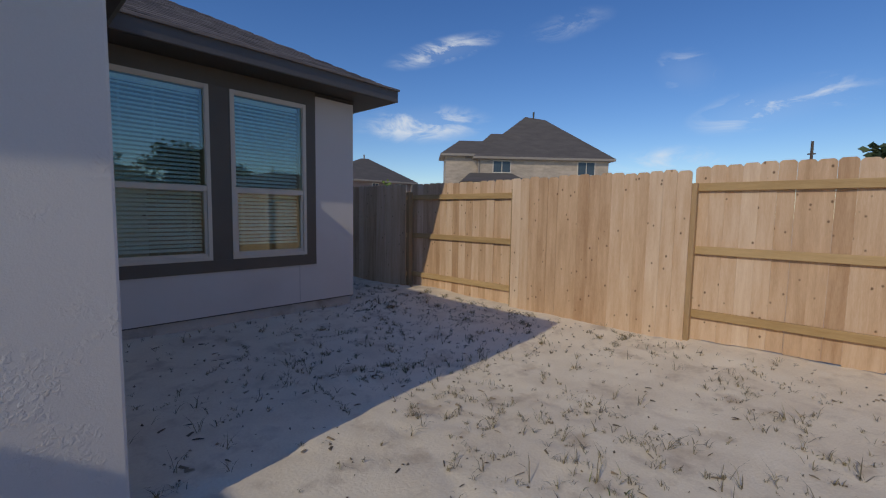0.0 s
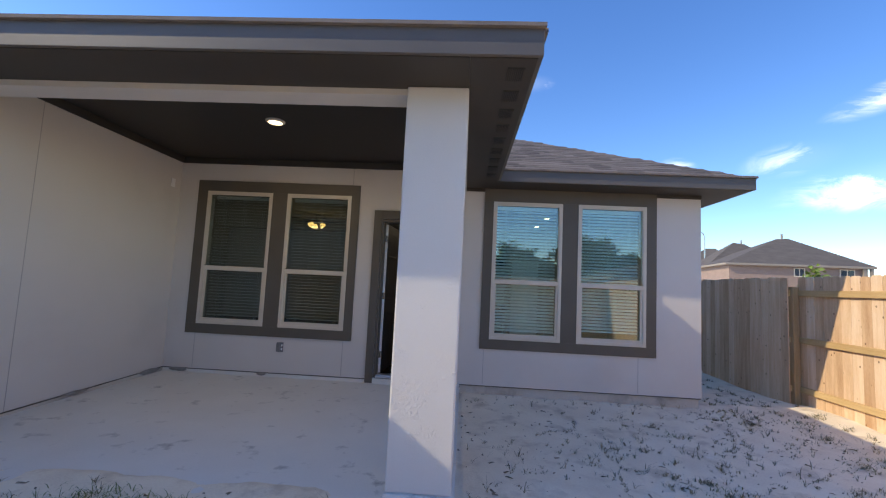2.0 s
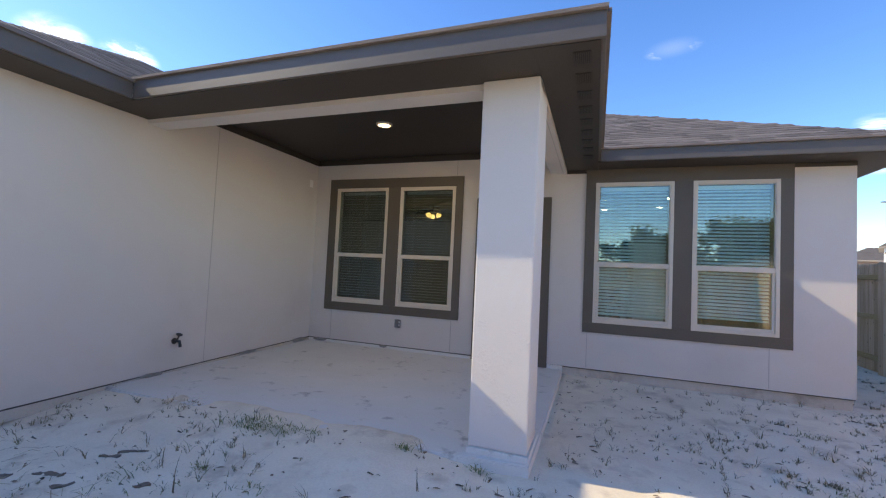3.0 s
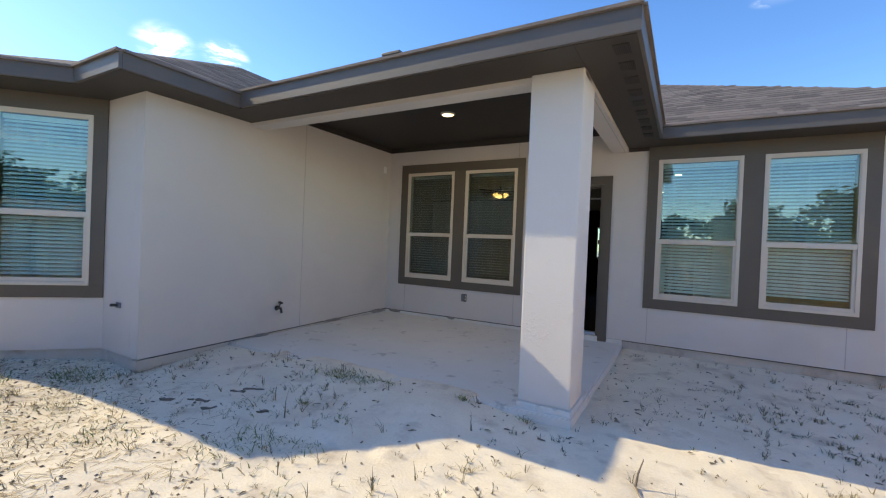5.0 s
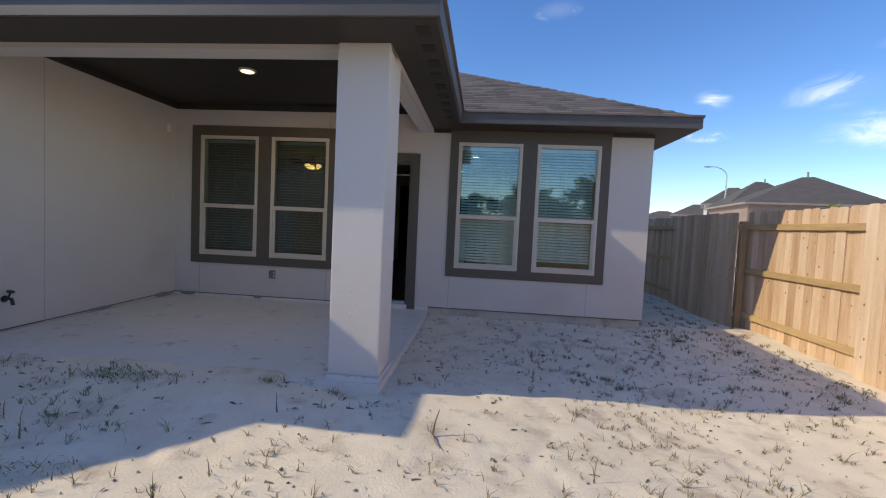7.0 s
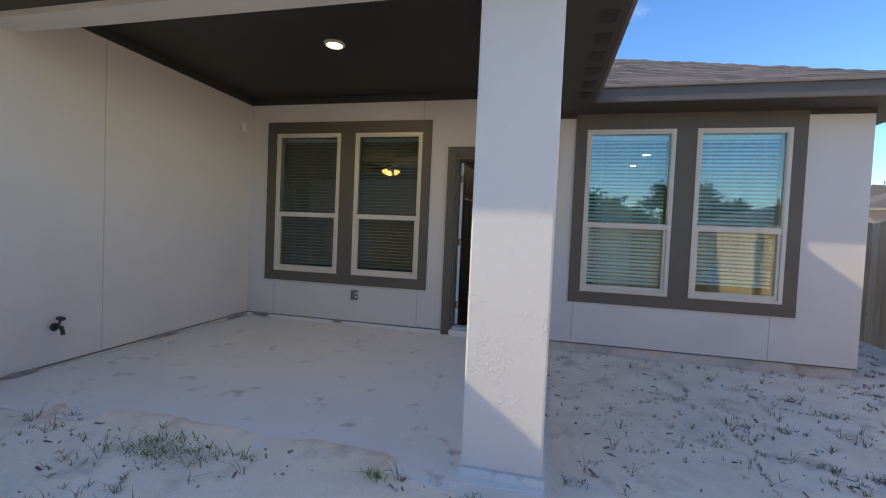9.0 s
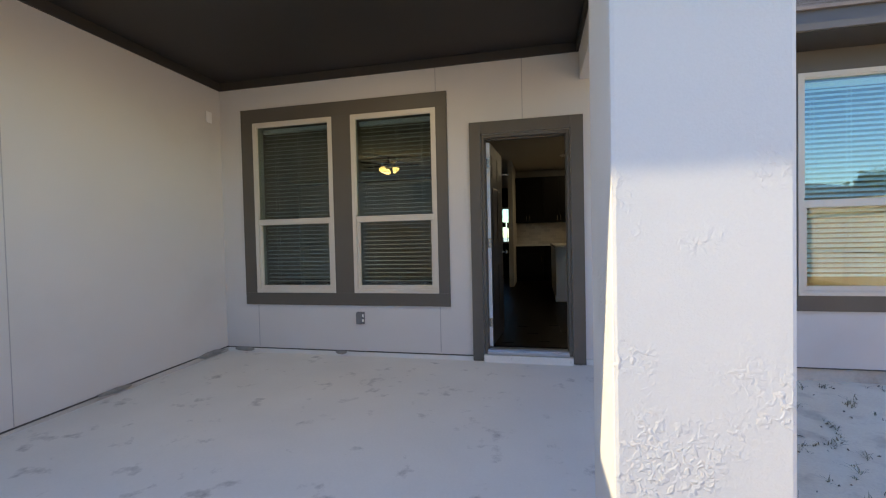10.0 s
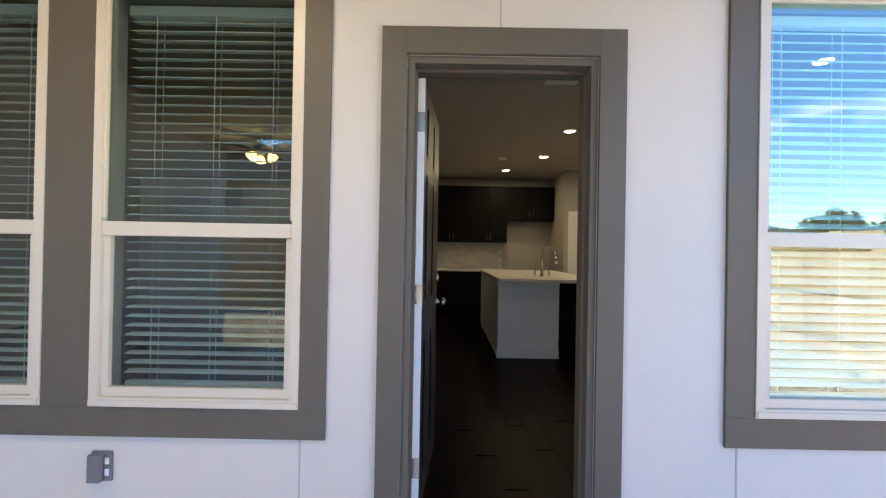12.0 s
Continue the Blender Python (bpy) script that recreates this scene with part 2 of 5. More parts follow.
ALU = material("aluminium_threshold", tones((0.6, 0.6, 0.62), 0.06), 0.35, 6, 120, 0.05, metal=0.9)
DARK = material("dark_metal", tones((0.03, 0.03, 0.03), 0.2), 0.45, 9, 120, 0.04)
GREYBOX = material("grey_plastic", tones((0.16, 0.16, 0.165), 0.1), 0.5, 9, 120, 0.04)
FIX = material("lamp_ring", tones((0.55, 0.5, 0.45), 0.05), 0.5, 5, 60, 0.02)
BRICK_FAR = material("tan_brick", tones((0.46, 0.38, 0.30), 0.25), 0.9, 1.2, 6, 0.3, 0.02, stretch=(1, 1, 3.5))
BRICK_PINK = material("rose_brick", tones((0.31, 0.225, 0.19), 0.12), 0.9, 1.2, 6, 0.3, 0.02, stretch=(1, 1, 3.5))
FARROOF = material("far_shingle", tones((0.115, 0.10, 0.092), 0.2), 0.95, 0.8, 5, 0.3, 0.02, stretch=(1, 1, 4))
FARTRIM = material("far_trim", tones((0.30, 0.26, 0.22), 0.08), 0.7, 2, 20, 0.05)
FARGLASS = material("far_glass", tones((0.05, 0.07, 0.09), 0.2), 0.06, 1, 10, 0.0)
BARK = material("bark", tones((0.10, 0.075, 0.055), 0.25), 0.9, 4, 30, 0.4, 0.02, stretch=(1, 1, 0.3))
LEAF = material("tree_leaf", [(0.2, (0.018, 0.032, 0.012)), (0.8, (0.07, 0.10, 0.035))], 0.7, 1.5, 20, 0.0, island=0.7)
LEAF_LIGHT = material("young_tree_leaf", [(0.2, (0.09, 0.14, 0.02)), (0.8, (0.20, 0.27, 0.06))], 0.7, 1.5, 20, 0.0, island=0.6)
WEED = material("weed_blade", [(0.15, (0.13, 0.105, 0.06)), (0.5, (0.24, 0.205, 0.12)), (0.85, (0.40, 0.345, 0.215))], 0.8, 3, 30, 0.0, island=0.8)
GREEN = material("green_grass", [(0.15, (0.085, 0.12, 0.03)), (0.5, (0.17, 0.205, 0.065)), (0.85, (0.34, 0.33, 0.15))], 0.8, 3, 30, 0.0, island=0.8)
LITTER = material("dry_litter", [(0.15, (0.09, 0.07, 0.05)), (0.85, (0.33, 0.26, 0.18))], 0.9, 3, 30, 0.0, island=0.8)
SCRAP = material("weathered_bark", tones((0.21, 0.165, 0.125), 0.3), 0.95, 6, 40, 0.4, 0.01)
STRAW = material("straw", [(0.15, (0.20, 0.145, 0.08)), (0.85, (0.50, 0.39, 0.23))], 0.8, 3, 30, 0.0, island=0.8)
# dark colour for the shade inside the open joint
GAP_SHADE = material("joint_shade", tones((0.10, 0.09, 0.08), 0.3), 0.95, 5, 60, 0.1)
MORTAR = material("grey_mortar", tones((0.27, 0.25, 0.225), 0.25), 0.95, 9, 40, 0.5, 0.02)
SEAM = material("seam_gap", tones((0.43, 0.41, 0.39), 0.1), 0.9, 5, 60, 0.0)
LAMP_ON = glow("lamp_lens", (1.0, 0.78, 0.46), 2.8)
LAMP_IN = glow("downlight_lens", (1.0, 0.80, 0.52), 7.0)
LAMP_FAN = glow("fan_light_glass", (1.0, 0.60, 0.20), 1.5)
SIDING = material("white_siding", tones((0.72, 0.71, 0.69), 0.04), 0.7, 1, 8, 0.1, stretch=(1, 1, 6))


def glass_material(name, tint, gloss):
    m = bpy.data.materials.new(name)
    m.use_nodes = True
    nt = m.node_tree
    nt.nodes.clear()
    out, mix = nt.nodes.new("ShaderNodeOutputMaterial"), nt.nodes.new("ShaderNodeMixShader")
    tr, gl, fr = nt.nodes.new("ShaderNodeBsdfTransparent"), nt.nodes.new("ShaderNodeBsdfGlossy"), nt.nodes.new("ShaderNodeLayerWeight")
    tr.inputs["Color"].default_value = (*tint, 1)
    gl.inputs["Color"].default_value, gl.inputs["Roughness"].default_value = (0.95, 1.0, 1.0, 1), 0.0
    pw, ma = nt.nodes.new("ShaderNodeMath"), nt.nodes.new("ShaderNodeMath")
    pw.operation, ma.operation = 'POWER', 'MULTIPLY_ADD'
    pw.inputs[1].default_value, ma.inputs[1].default_value, ma.inputs[2].default_value = 4.0, 0.5, gloss
    nt.links.new(fr.outputs["Facing"], pw.inputs[0])
    nt.links.new(pw.outputs[0], ma.inputs[0])
    nt.links.new(ma.outputs[0], mix.inputs["Fac"])
    nt.links.new(tr.outputs["BSDF"], mix.inputs[1])
    nt.links.new(gl.outputs["BSDF"], mix.inputs[2])
    nt.links.new(mix.outputs["Shader"], out.inputs["Surface"])
    return m


# one glass in two copies: dimmer reflection and tint set for the porch panes
GLASS = glass_material("window_glass_bright", (0.84, 0.98, 0.96), 0.12)
GLASS_DIM = glass_material("window_glass_dim", (0.70, 0.76, 0.74), 0.055)


# ---- building helpers ----
def box(bm, x0, x1, y0, y1, z0, z1):
    v = [bm.verts.new((x, y, z)) for x in (x0, x1) for y in (y0, y1) for z in (z0, z1)]
    for a, b, c, d in ((0, 1, 3, 2), (4, 6, 7, 5), (0, 4, 5, 1), (2, 3, 7, 6), (0, 2, 6, 4), (1, 5, 7, 3)):
        bm.faces.new((v[a], v[b], v[c], v[d]))
    return v


def boxes(*dims):
    bm = bmesh.new()
    for d in dims:
        box(bm, *d)
    return bm


def soft(bm, r=0.004, seg=2):
    bmesh.ops.bevel(bm, geom=list(bm.edges), offset=r, segments=seg, affect='EDGES', profile=0.6)
    return bm


def tube(bm, a, b, r0, r1=None, n=12):
    a, b, r1 = Vector(a), Vector(b), r0 if r1 is None else r1
    m = (b - a).to_track_quat("Z", "Y").to_matrix()
    rings = [[bm.verts.new(p + m @ Vector((r * math.cos(2 * math.pi * i / n), r * math.sin(2 * math.pi * i / n), 0))) for i in range(n)] for p, r in ((a, r0), (b, r1))]
    for i in range(n):
        bm.faces.new((rings[0][i], rings[0][(i + 1) % n], rings[1][(i + 1) % n], rings[1][i]))
    bm.faces.new(rings[0][::-1]), bm.faces.new(rings[1])
    return bm


def lathe(bm, profile, n=24, m=None):
    """Turned shape from (radius, height) pairs about z."""
    m = m or Matrix()
    rings = [[bm.verts.new(m @ Vector((r * math.cos(2 * math.pi * i / n), r * math.sin(2 * math.pi * i / n), h))) for i in range(n)] for r, h in profile]
    for p, q in zip(rings, rings[1:]):
        for i in range(n):
            bm.faces.new((p[i], p[(i + 1) % n], q[(i + 1) % n], q[i]))
    bm.faces.new(rings[0][::-1]), bm.faces.new(rings[-1])
    return bm


def prism(bm, outline, z0, z1):
    lo, hi = [bm.verts.new((x, y, z0)) for x, y in outline], [bm.verts.new((x, y, z1)) for x, y in outline]
    bm.faces.new(lo[::-1]), bm.faces.new(hi)
    n = len(outline)
    for i in range(n):
        bm.faces.new((lo[i], lo[(i + 1) % n], hi[(i + 1) % n], hi[i]))
    return bm


def mesh_of(name, bm, mat, smooth=False):
    bmesh.ops.recalc_face_normals(bm, faces=bm.faces)
    me = bpy.data.meshes.new(name)
    bm.to_mesh(me)
    bm.free()
    me.materials.append(mat)
    if smooth:
        me.polygons.foreach_set("use_smooth", [True] * len(me.polygons))
    return me


def part(name, bm, mat, parent=None, label="", m=None, smooth=False):
    ob = new(name, mesh_of(name, bm, mat, smooth))
    ob.parent = parent
    if m is not None:
        ob.matrix_basis = m
    return tagged(ob, label) if label else ob


def thing(name, label, category, m=None, group="", kind=""):
    ob = new(name)
    ob.empty_display_size = 0.1
    if m is not None:
        ob.matrix_basis = m
    return tagged(ob, label, category, group, kind)


def structure(name, bm, mat, label="", category="", m=None):
    return tagged(part(name, bm, mat, None, label, m), category=category, kind="structure")


def wall_mesh(u0, u1, z0, z1, thick, holes=(), z0_end=None):
    """A wall along local x with its outer face at y = 0 and its body behind it, pierced by holes (u0, u1, z0, z1)."""
    bm = bmesh.new()
    us = sorted({u0, u1, *[h[0] for h in holes], *[h[1] for h in holes]})
    zs = sorted({z0, z1, *[h[2] for h in holes], *[h[3] for h in holes]})
    z_end = z0 if z0_end is None else z0_end

    def low(u, z):
        return z if z > z0 else z0 + (z_end - z0) * (u - u0) / (u1 - u0)

    solid = {}
    for i in range(len(us) - 1):
        for j in range(len(zs) - 1):
            cu, cz = (us[i] + us[i + 1]) / 2, (zs[j] + zs[j + 1]) / 2
            solid[i, j] = not any(h[0] < cu < h[1] and h[2] < cz < h[3] for h in holes)
    cache = {}

    def vert(i, j, y):
        if (i, j, y) not in cache:
            cache[i, j, y] = bm.verts.new((us[i], y, low(us[i], zs[j])))
        return cache[i, j, y]

    for (i, j), full in solid.items():
        if not full:
            continue
        for y in (0.0, thick):
            bm.faces.new([vert(a, b, y) for a, b in ((i, j), (i + 1, j), (i + 1, j + 1), (i, j + 1))])
        for di, dj, e in ((-1, 0, ((i, j), (i, j + 1))), (1, 0, ((i + 1, j), (i + 1, j + 1))), (0, -1, ((i, j), (i + 1, j))), (0, 1, ((i, j + 1), (i + 1, j + 1)))):
            if not solid.get((i + di, j + dj), False):
                bm.faces.new([vert(*e[0], 0.0), vert(*e[1], 0.0), vert(*e[1], thick), vert(*e[0], thick)])
    return bm


# ---- ground ----
def bump(v, c, r):
    return math.exp(-((v - c) / r) ** 2)


def ground_z(x, y):
    z = 0.02
    z -= 0.13 * math.exp(-((x - 3.2) / 1.6) ** 2 - ((y - 2.0) / 1.7) ** 2)
    z += 0.012 * bump(x, 5.1, 0.4) * (1 if -8 < y < 16 else 0)
    if x > 0.5:
        z += 0.05 * bump(y, 4.9, 0.5)
    if x < 0.3:
        z += 0.095 * max(0.0, min(1.0, (0.25 - x) / 0.7)) * math.exp(-((max(0.0, 1.9 - y)) / 0.75) ** 2 - (max(0.0, y - 1.9) / 0.22) ** 2)
    if x < -2:
        z -= 0.06 * bump(x, -3.6, 1.2) * bump(y, 0.6, 1.2)
    if abs(x) < 14 and abs(y) < 14:
        z += 0.022 * noise.noise(Vector((x * 0.9, y * 0.9, 0))) + 0.012 * noise.noise(Vector((x * 3.1, y * 3.1, 4))) + 0.007 * noise.noise(Vector((x * 9, y * 9, 8)))
    return z


DENTS = [(random.Random(i).uniform(-2.6, 0.2), random.Random(i + 50).uniform(0.2, 1.5), random.Random(i + 90).uniform(0, 3.1)) for i in range(34)] + [(random.Random(i).uniform(0.8, 4.9), random.Random(i + 51).uniform(0.3, 4.6), random.Random(i + 91).uniform(0, 3.1)) for i in range(60)]


def dent_z(x, y):
    z = 0.0
    for cx, cy, a in DENTS:
        dx, dy = x - cx, y - cy
        if abs(dx) < 0.3 and abs(dy) < 0.3:
            u, v = dx * math.cos(a) + dy * math.sin(a), -dx * math.sin(a) + dy * math.cos(a)
            q = (u / 0.13) ** 2 + (v / 0.05) ** 2
            z += -0.013 * math.exp(-q) + 0.004 * math.exp(-((math.sqrt(q) - 1.7) ** 2) * 3)
    return z


def axis(lo, hi, step, far):
    inner = list(np.arange(lo, hi + step / 2, step))
    out, d, v = [], step, hi
    while v < far:
        d *= 1.35
        v += d
        out.append(v)
    left, d, v = [], step, lo
    while v > -far:
        d *= 1.35
        v -= d
        left.append(v)
    return left[::-1] + inner + out


gx, gy = axis(-6.0, 5.5, 0.045, 900), axis(-1.6, 7.5, 0.045, 900)
gverts = [(x, y, ground_z(x, y) + dent_z(x, y)) for x in gx for y in gy]
ny = len(gy)
gfaces = [(i * ny + j, (i + 1) * ny + j, (i + 1) * ny + j + 1, i * ny + j + 1) for i in range(len(gx) - 1) for j in range(ny - 1)]
gme = bpy.data.meshes.new("ground")
gme.from_pydata(gverts, [], gfaces)
gme.materials.append(SAND)
gme.polygons.foreach_set("use_smooth", [True] * len(gme.polygons))
tagged(new("ground", gme), "pale trodden sand with sparse dry weeds", "ground", kind="structure")

# ---- the house: walls ----
WALL_Y, WX, RX = 4.9, -3.61, 3.64          # back wall, porch side wall, east corner
SOFFIT_Z, EAVE_Z = 2.846, 3.0
LEFT_PAIR, RIGHT_PAIR = (-3.33, -0.996), (0.744, 3.056)
FRAMES = {LEFT_PAIR: [(-3.183, -2.238), (-2.024, -1.112)], RIGHT_PAIR: [(0.870, 1.806), (2.018, 2.921)]}
WIN_Z = (0.8, 2.665)
TRIM_Z = (0.668, 2.818)
DOOR_X, DOOR_TOP, SILL_Z = (-0.665, 0.178), 2.362, 0.25


holes = [(a, b, *WIN_Z) for p in (LEFT_PAIR, RIGHT_PAIR) for a, b in FRAMES[p]] + [(*DOOR_X, 0.1, DOOR_TOP)]
structure("wall_back", wall_mesh(WX - 0.2, RX, 0.185, 3.185, 0.16, [h if h[2] > 0.2 else (h[0], h[1], 0.185, h[3]) for h in holes]), STUCCO,
          "pale grey painted stucco back wall of the house", "wall", pose(0, WALL_Y, 0))
structure("wall_porch_side", wall_mesh(0.75, WALL_Y, 0.10, 3.185, 0.16, (), 0.185), STUCCO, "pale grey painted stucco wall beside the porch", "wall",
          pose(WX, 0, 0, 0, 0, 90))
structure("wall_east", wall_mesh(WALL_Y + 0.001, 12.2, 0.185, 3.0, 0.16), STUCCO, "pale grey stucco side wall of the house", "wall", pose(RX, 0, 0, 0, 0, 90))
structure("wall_north", wall_mesh(-9.2, RX, 0.0, 3.0, 0.16, [(-1.16, -0.78, 1.2, 2.13)]), STUCCO, "pale grey stucco far wall of the house", "wall", pose(0, 12.2, 0))
BAY_A, BAY_B = Vector((-4.37, 0.75)), Vector((-5.38, -0.26))
structure("wall_bay_return", boxes((BAY_A.x - 0.1, WX - 0.161, 0.75, 0.91, 0.10, SOFFIT_Z + 0.1)), STUCCO, "narrow pale grey stucco wall beside the bay window", "wall")
bay_len = (BAY_B - BAY_A).length
BAY_M = Matrix.Translation((BAY_B.x, BAY_B.y, 0)) @ pose(0, 0, 0, 0, 0, 45)
bay_hole = (bay_len - 0.135 - 0.93, bay_len - 0.135, *WIN_Z)
structure("wall_bay", wall_mesh(-0.06, bay_len, 0.10, SOFFIT_Z + 0.1, 0.16, [bay_hole]), STUCCO, "angled pale grey stucco bay wall", "wall", BAY_M)
structure("wall_bay_front", boxes((-9.2, BAY_B.x + 0.03, BAY_B.y, BAY_B.y + 0.16, 0.05, SOFFIT_Z + 0.1)), STUCCO, "pale grey stucco bay front wall", "wall")
structure("wall_west", boxes((-9.36, -9.2, BAY_B.y, 12.36, 0.0, SOFFIT_Z + 0.1)), STUCCO, "pale grey stucco west wall of the house", "wall")
# foundation strip below the stucco
structure("foundation_back", boxes((0.507, RX - 0.025, WALL_Y + 0.025, WALL_Y + 0.14, -0.3, 0.184), (WX, DOOR_X[0] - 0.1, WALL_Y + 0.026, WALL_Y + 0.14, 0.0, 0.184)), FOUND, "rough concrete foundation edge under the stucco", "foundation")
structure("foundation_east", boxes((RX - 0.12, RX - 0.026, WALL_Y + 0.141, 12.2, -0.3, 0.184)), FOUND, "rough concrete foundation edge", "foundation")
structure("foundation_porch_side", boxes((WX - 0.14, WX - 0.02, 0.775, WALL_Y - 0.01, -0.3, -0.001)), FOUND, "rough concrete foundation edge", "foundation")
fbm = wall_mesh(0.74, WALL_Y - 0.011, 0.0, 0.031, 0.1, (), 0.0)
for v in fbm.verts:
    if v.co.z > 0.02:
        v.co.z = 0.088 + 0.085 * (v.co.x - 0.75) / (WALL_Y - 0.75)
structure("foundation_strip", fbm, FOUND, "raised concrete strip under the porch side wall", "foundation", pose(WX + 0.012, 0, 0, 0, 0, 90))
structure("foundation_strip", boxes((0.298, 0.504, WALL_Y - 0.002, WALL_Y + 0.022, 0.05, 0.18)), CONCRETE, "raised concrete strip under the back wall", "foundation")
structure("foundation_strip", boxes((WX + 0.0125, -0.778, WALL_Y - 0.01, WALL_Y + 0.02, 0.05, 0.172)), CONCRETE, "raised concrete strip under the back wall", "foundation")
# solid dark strips draw the shade of the open joint under the stucco
gbm = wall_mesh(0.90, WALL_Y - 0.02, 0.0, 0.031, 0.05, (), 0.0)
for v in gbm.verts:
    lift = 0.085 * (v.co.x - 0.75) / (WALL_Y - 0.75)
    v.co.z = (0.0985 if v.co.z > 0.02 else 0.08) + lift
structure("gap_shade_trim", gbm, GAP_SHADE, "dark strip for the shade in the joint under the porch side wall", "joint", pose(WX + 0.004, 0, 0, 0, 0, 90))
structure("gap_shade_trim", boxes((WX + 0.013, -0.779, WALL_Y - 0.004, WALL_Y + 0.02, 0.1725, 0.185)), GAP_SHADE, "dark strip for the shade in the joint under the back wall", "joint")
structure("gap_shade_trim", boxes((0.506, RX - 0.01, WALL_Y - 0.001, WALL_Y + 0.02, 0.174, 0.1845)), GAP_SHADE, "dark strip for the shade in the joint under the back wall", "joint")


def mortar_patch(x, y, z, size, seed):
    """A ragged lump of mortar left on the strip under the wall."""
    r = random.Random(seed)
    bm = bmesh.new()
    bmesh.ops.create_icosphere(bm, subdivisions=3, radius=1.0)
    for v in bm.verts:
        k = 1 + 0.35 * noise.noise(v.co * 1.7 + Vector((seed, 0, 0))) + 0.2 * noise.noise(v.co * 4.5 + Vector((0, seed, 0)))
        v.co = Vector((v.co.x * size[0] * k, v.co.y * size[1] * k, v.co.z * size[2] * k))
    o = part("mortar_patch", bm, MORTAR, None, "rough grey mortar smear at the foot of the porch wall", pose(x, y, z, 0, 0, r.uniform(-6, 6)))
    return tagged(o, category="mortar", kind="structure")


for x, y, z, size in ((WX + 0.02, 4.62, 0.165, (0.025, 0.16, 0.03)), (WX + 0.22, WALL_Y - 0.012, 0.165, (0.14, 0.022, 0.022)), (-2.2, WALL_Y - 0.012, 0.165, (0.07, 0.018, 0.02)), (WX + 0.018, 3.55, 0.15, (0.02, 0.14, 0.02)), (WX + 0.02, 2.2, 0.12, (0.02, 0.12, 0.022))):
    mortar_patch(x, y, z, size, int(abs(x * 31 + y * 17)))
structure("foundation_bay", boxes((BAY_A.x - 0.05, WX - 0.101, 0.765, 0.9, -0.3, 0.099)), FOUND, "rough concrete foundation edge", "foundation")
structure("foundation_bay_angle", boxes((-0.05, bay_len, 0.025, 0.14, -0.3, 0.099)), FOUND, "rough concrete foundation edge", "foundation", BAY_M)
# seams in the wall boards
for x, z0, z1 in ((-1.108, 0.20, 0.66), (-3.19, 0.20, 0.66), (-0.258, 2.485, 3.06), (-1.108, 2.825, 3.06), (0.805, 0.20, 0.66), (2.83, 0.20, 0.66)):
    structure("seam_trim", boxes((x - 0.004, x + 0.004, WALL_Y - 0.0025, WALL_Y + 0.01, z0, z1)), SEAM, "thin dark board seam in the wall", "seam")
structure("seam_trim", boxes((WX - 0.01, WX + 0.0025, 2.857, 2.862, 0.14, 3.06)), SEAM, "thin dark board seam in the wall", "seam")

# ---- porch slab, column, beams, ceiling ----
bm = bmesh.new()
outline = ((WX + 0.002, 1.74), (-0.6, 1.76), (0.505, 1.86), (0.505, WALL_Y + 0.024), (WX + 0.002, WALL_Y + 0.024))
prism(bm, outline, -0.25, 0.10)
for v in bm.verts:
    if v.co.z > 0 and v.co.y > 4:
        v.co.z = 0.13
bmesh.ops.bevel(bm, geom=[e for e in bm.edges if all(v.co.z > 0.05 for v in e.verts)], offset=0.012, segments=2, affect='EDGES')
structure("porch_floor", bm, CONCRETE, "dusty pale concrete porch slab with scuffs", "porch slab")
CX0, CX1, CY0, CY1, BEAM_Y = 0.055, 0.484, 1.915, 2.347, 1.96
bm = bmesh.new()
box(bm, CX0, CX1, CY0, CY1, 0.142, 2.8455)
soft(bm, 0.012, 2)
tagged(part("porch_column", bm, STUCCO_ROUGH, None, "square pale grey stucco porch column with trowel marks"), category="column", kind="structure")
structure("column_base_trim", soft(boxes((CX0 - 0.008, CX1 + 0.012, CY0 - 0.022, CY1 + 0.012, 0.0, 0.141)), 0.006), CONCRETE, "concrete base under the porch column", "column base")
structure("beam_front", boxes((WX, CX1, BEAM_Y + 0.002, BEAM_Y + 0.21, 2.802, 3.17)), STUCCO, "pale stucco beam along the porch front", "beam")
structure("beam_east", boxes((0.268, CX1 - 0.002, CY1 - 0.2, WALL_Y - 0.002, 2.805, 3.19)), STUCCO, "pale stucco beam along the porch side", "beam")
structure("beam_seam_trim", boxes((CX1 - 0.05, CX1 - 0.043, CY1, WALL_Y - 0.004, 2.8025, 2.815)), SEAM, "thin dark gap along the beam", "seam")
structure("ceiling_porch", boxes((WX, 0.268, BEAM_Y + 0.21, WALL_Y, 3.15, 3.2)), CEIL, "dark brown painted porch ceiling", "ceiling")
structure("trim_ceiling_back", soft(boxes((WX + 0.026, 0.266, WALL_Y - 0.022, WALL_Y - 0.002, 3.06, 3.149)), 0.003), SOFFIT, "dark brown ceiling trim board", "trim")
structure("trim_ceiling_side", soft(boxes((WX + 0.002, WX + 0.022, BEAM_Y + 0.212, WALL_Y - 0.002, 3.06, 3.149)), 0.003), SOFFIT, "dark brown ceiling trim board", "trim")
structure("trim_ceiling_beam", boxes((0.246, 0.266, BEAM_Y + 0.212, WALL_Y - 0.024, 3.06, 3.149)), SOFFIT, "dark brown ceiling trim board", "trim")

# ---- roofs: one hip roof per wing ----
SLOPE = 0.51
OV = 0.43
EAVES = {"main": (-9.7, 4.08, 4.47, 12.8), "porch": (-9.0, 0.917, 1.50, 9.5), "wing": (-9.7, -3.17, 0.32, 12.4)}


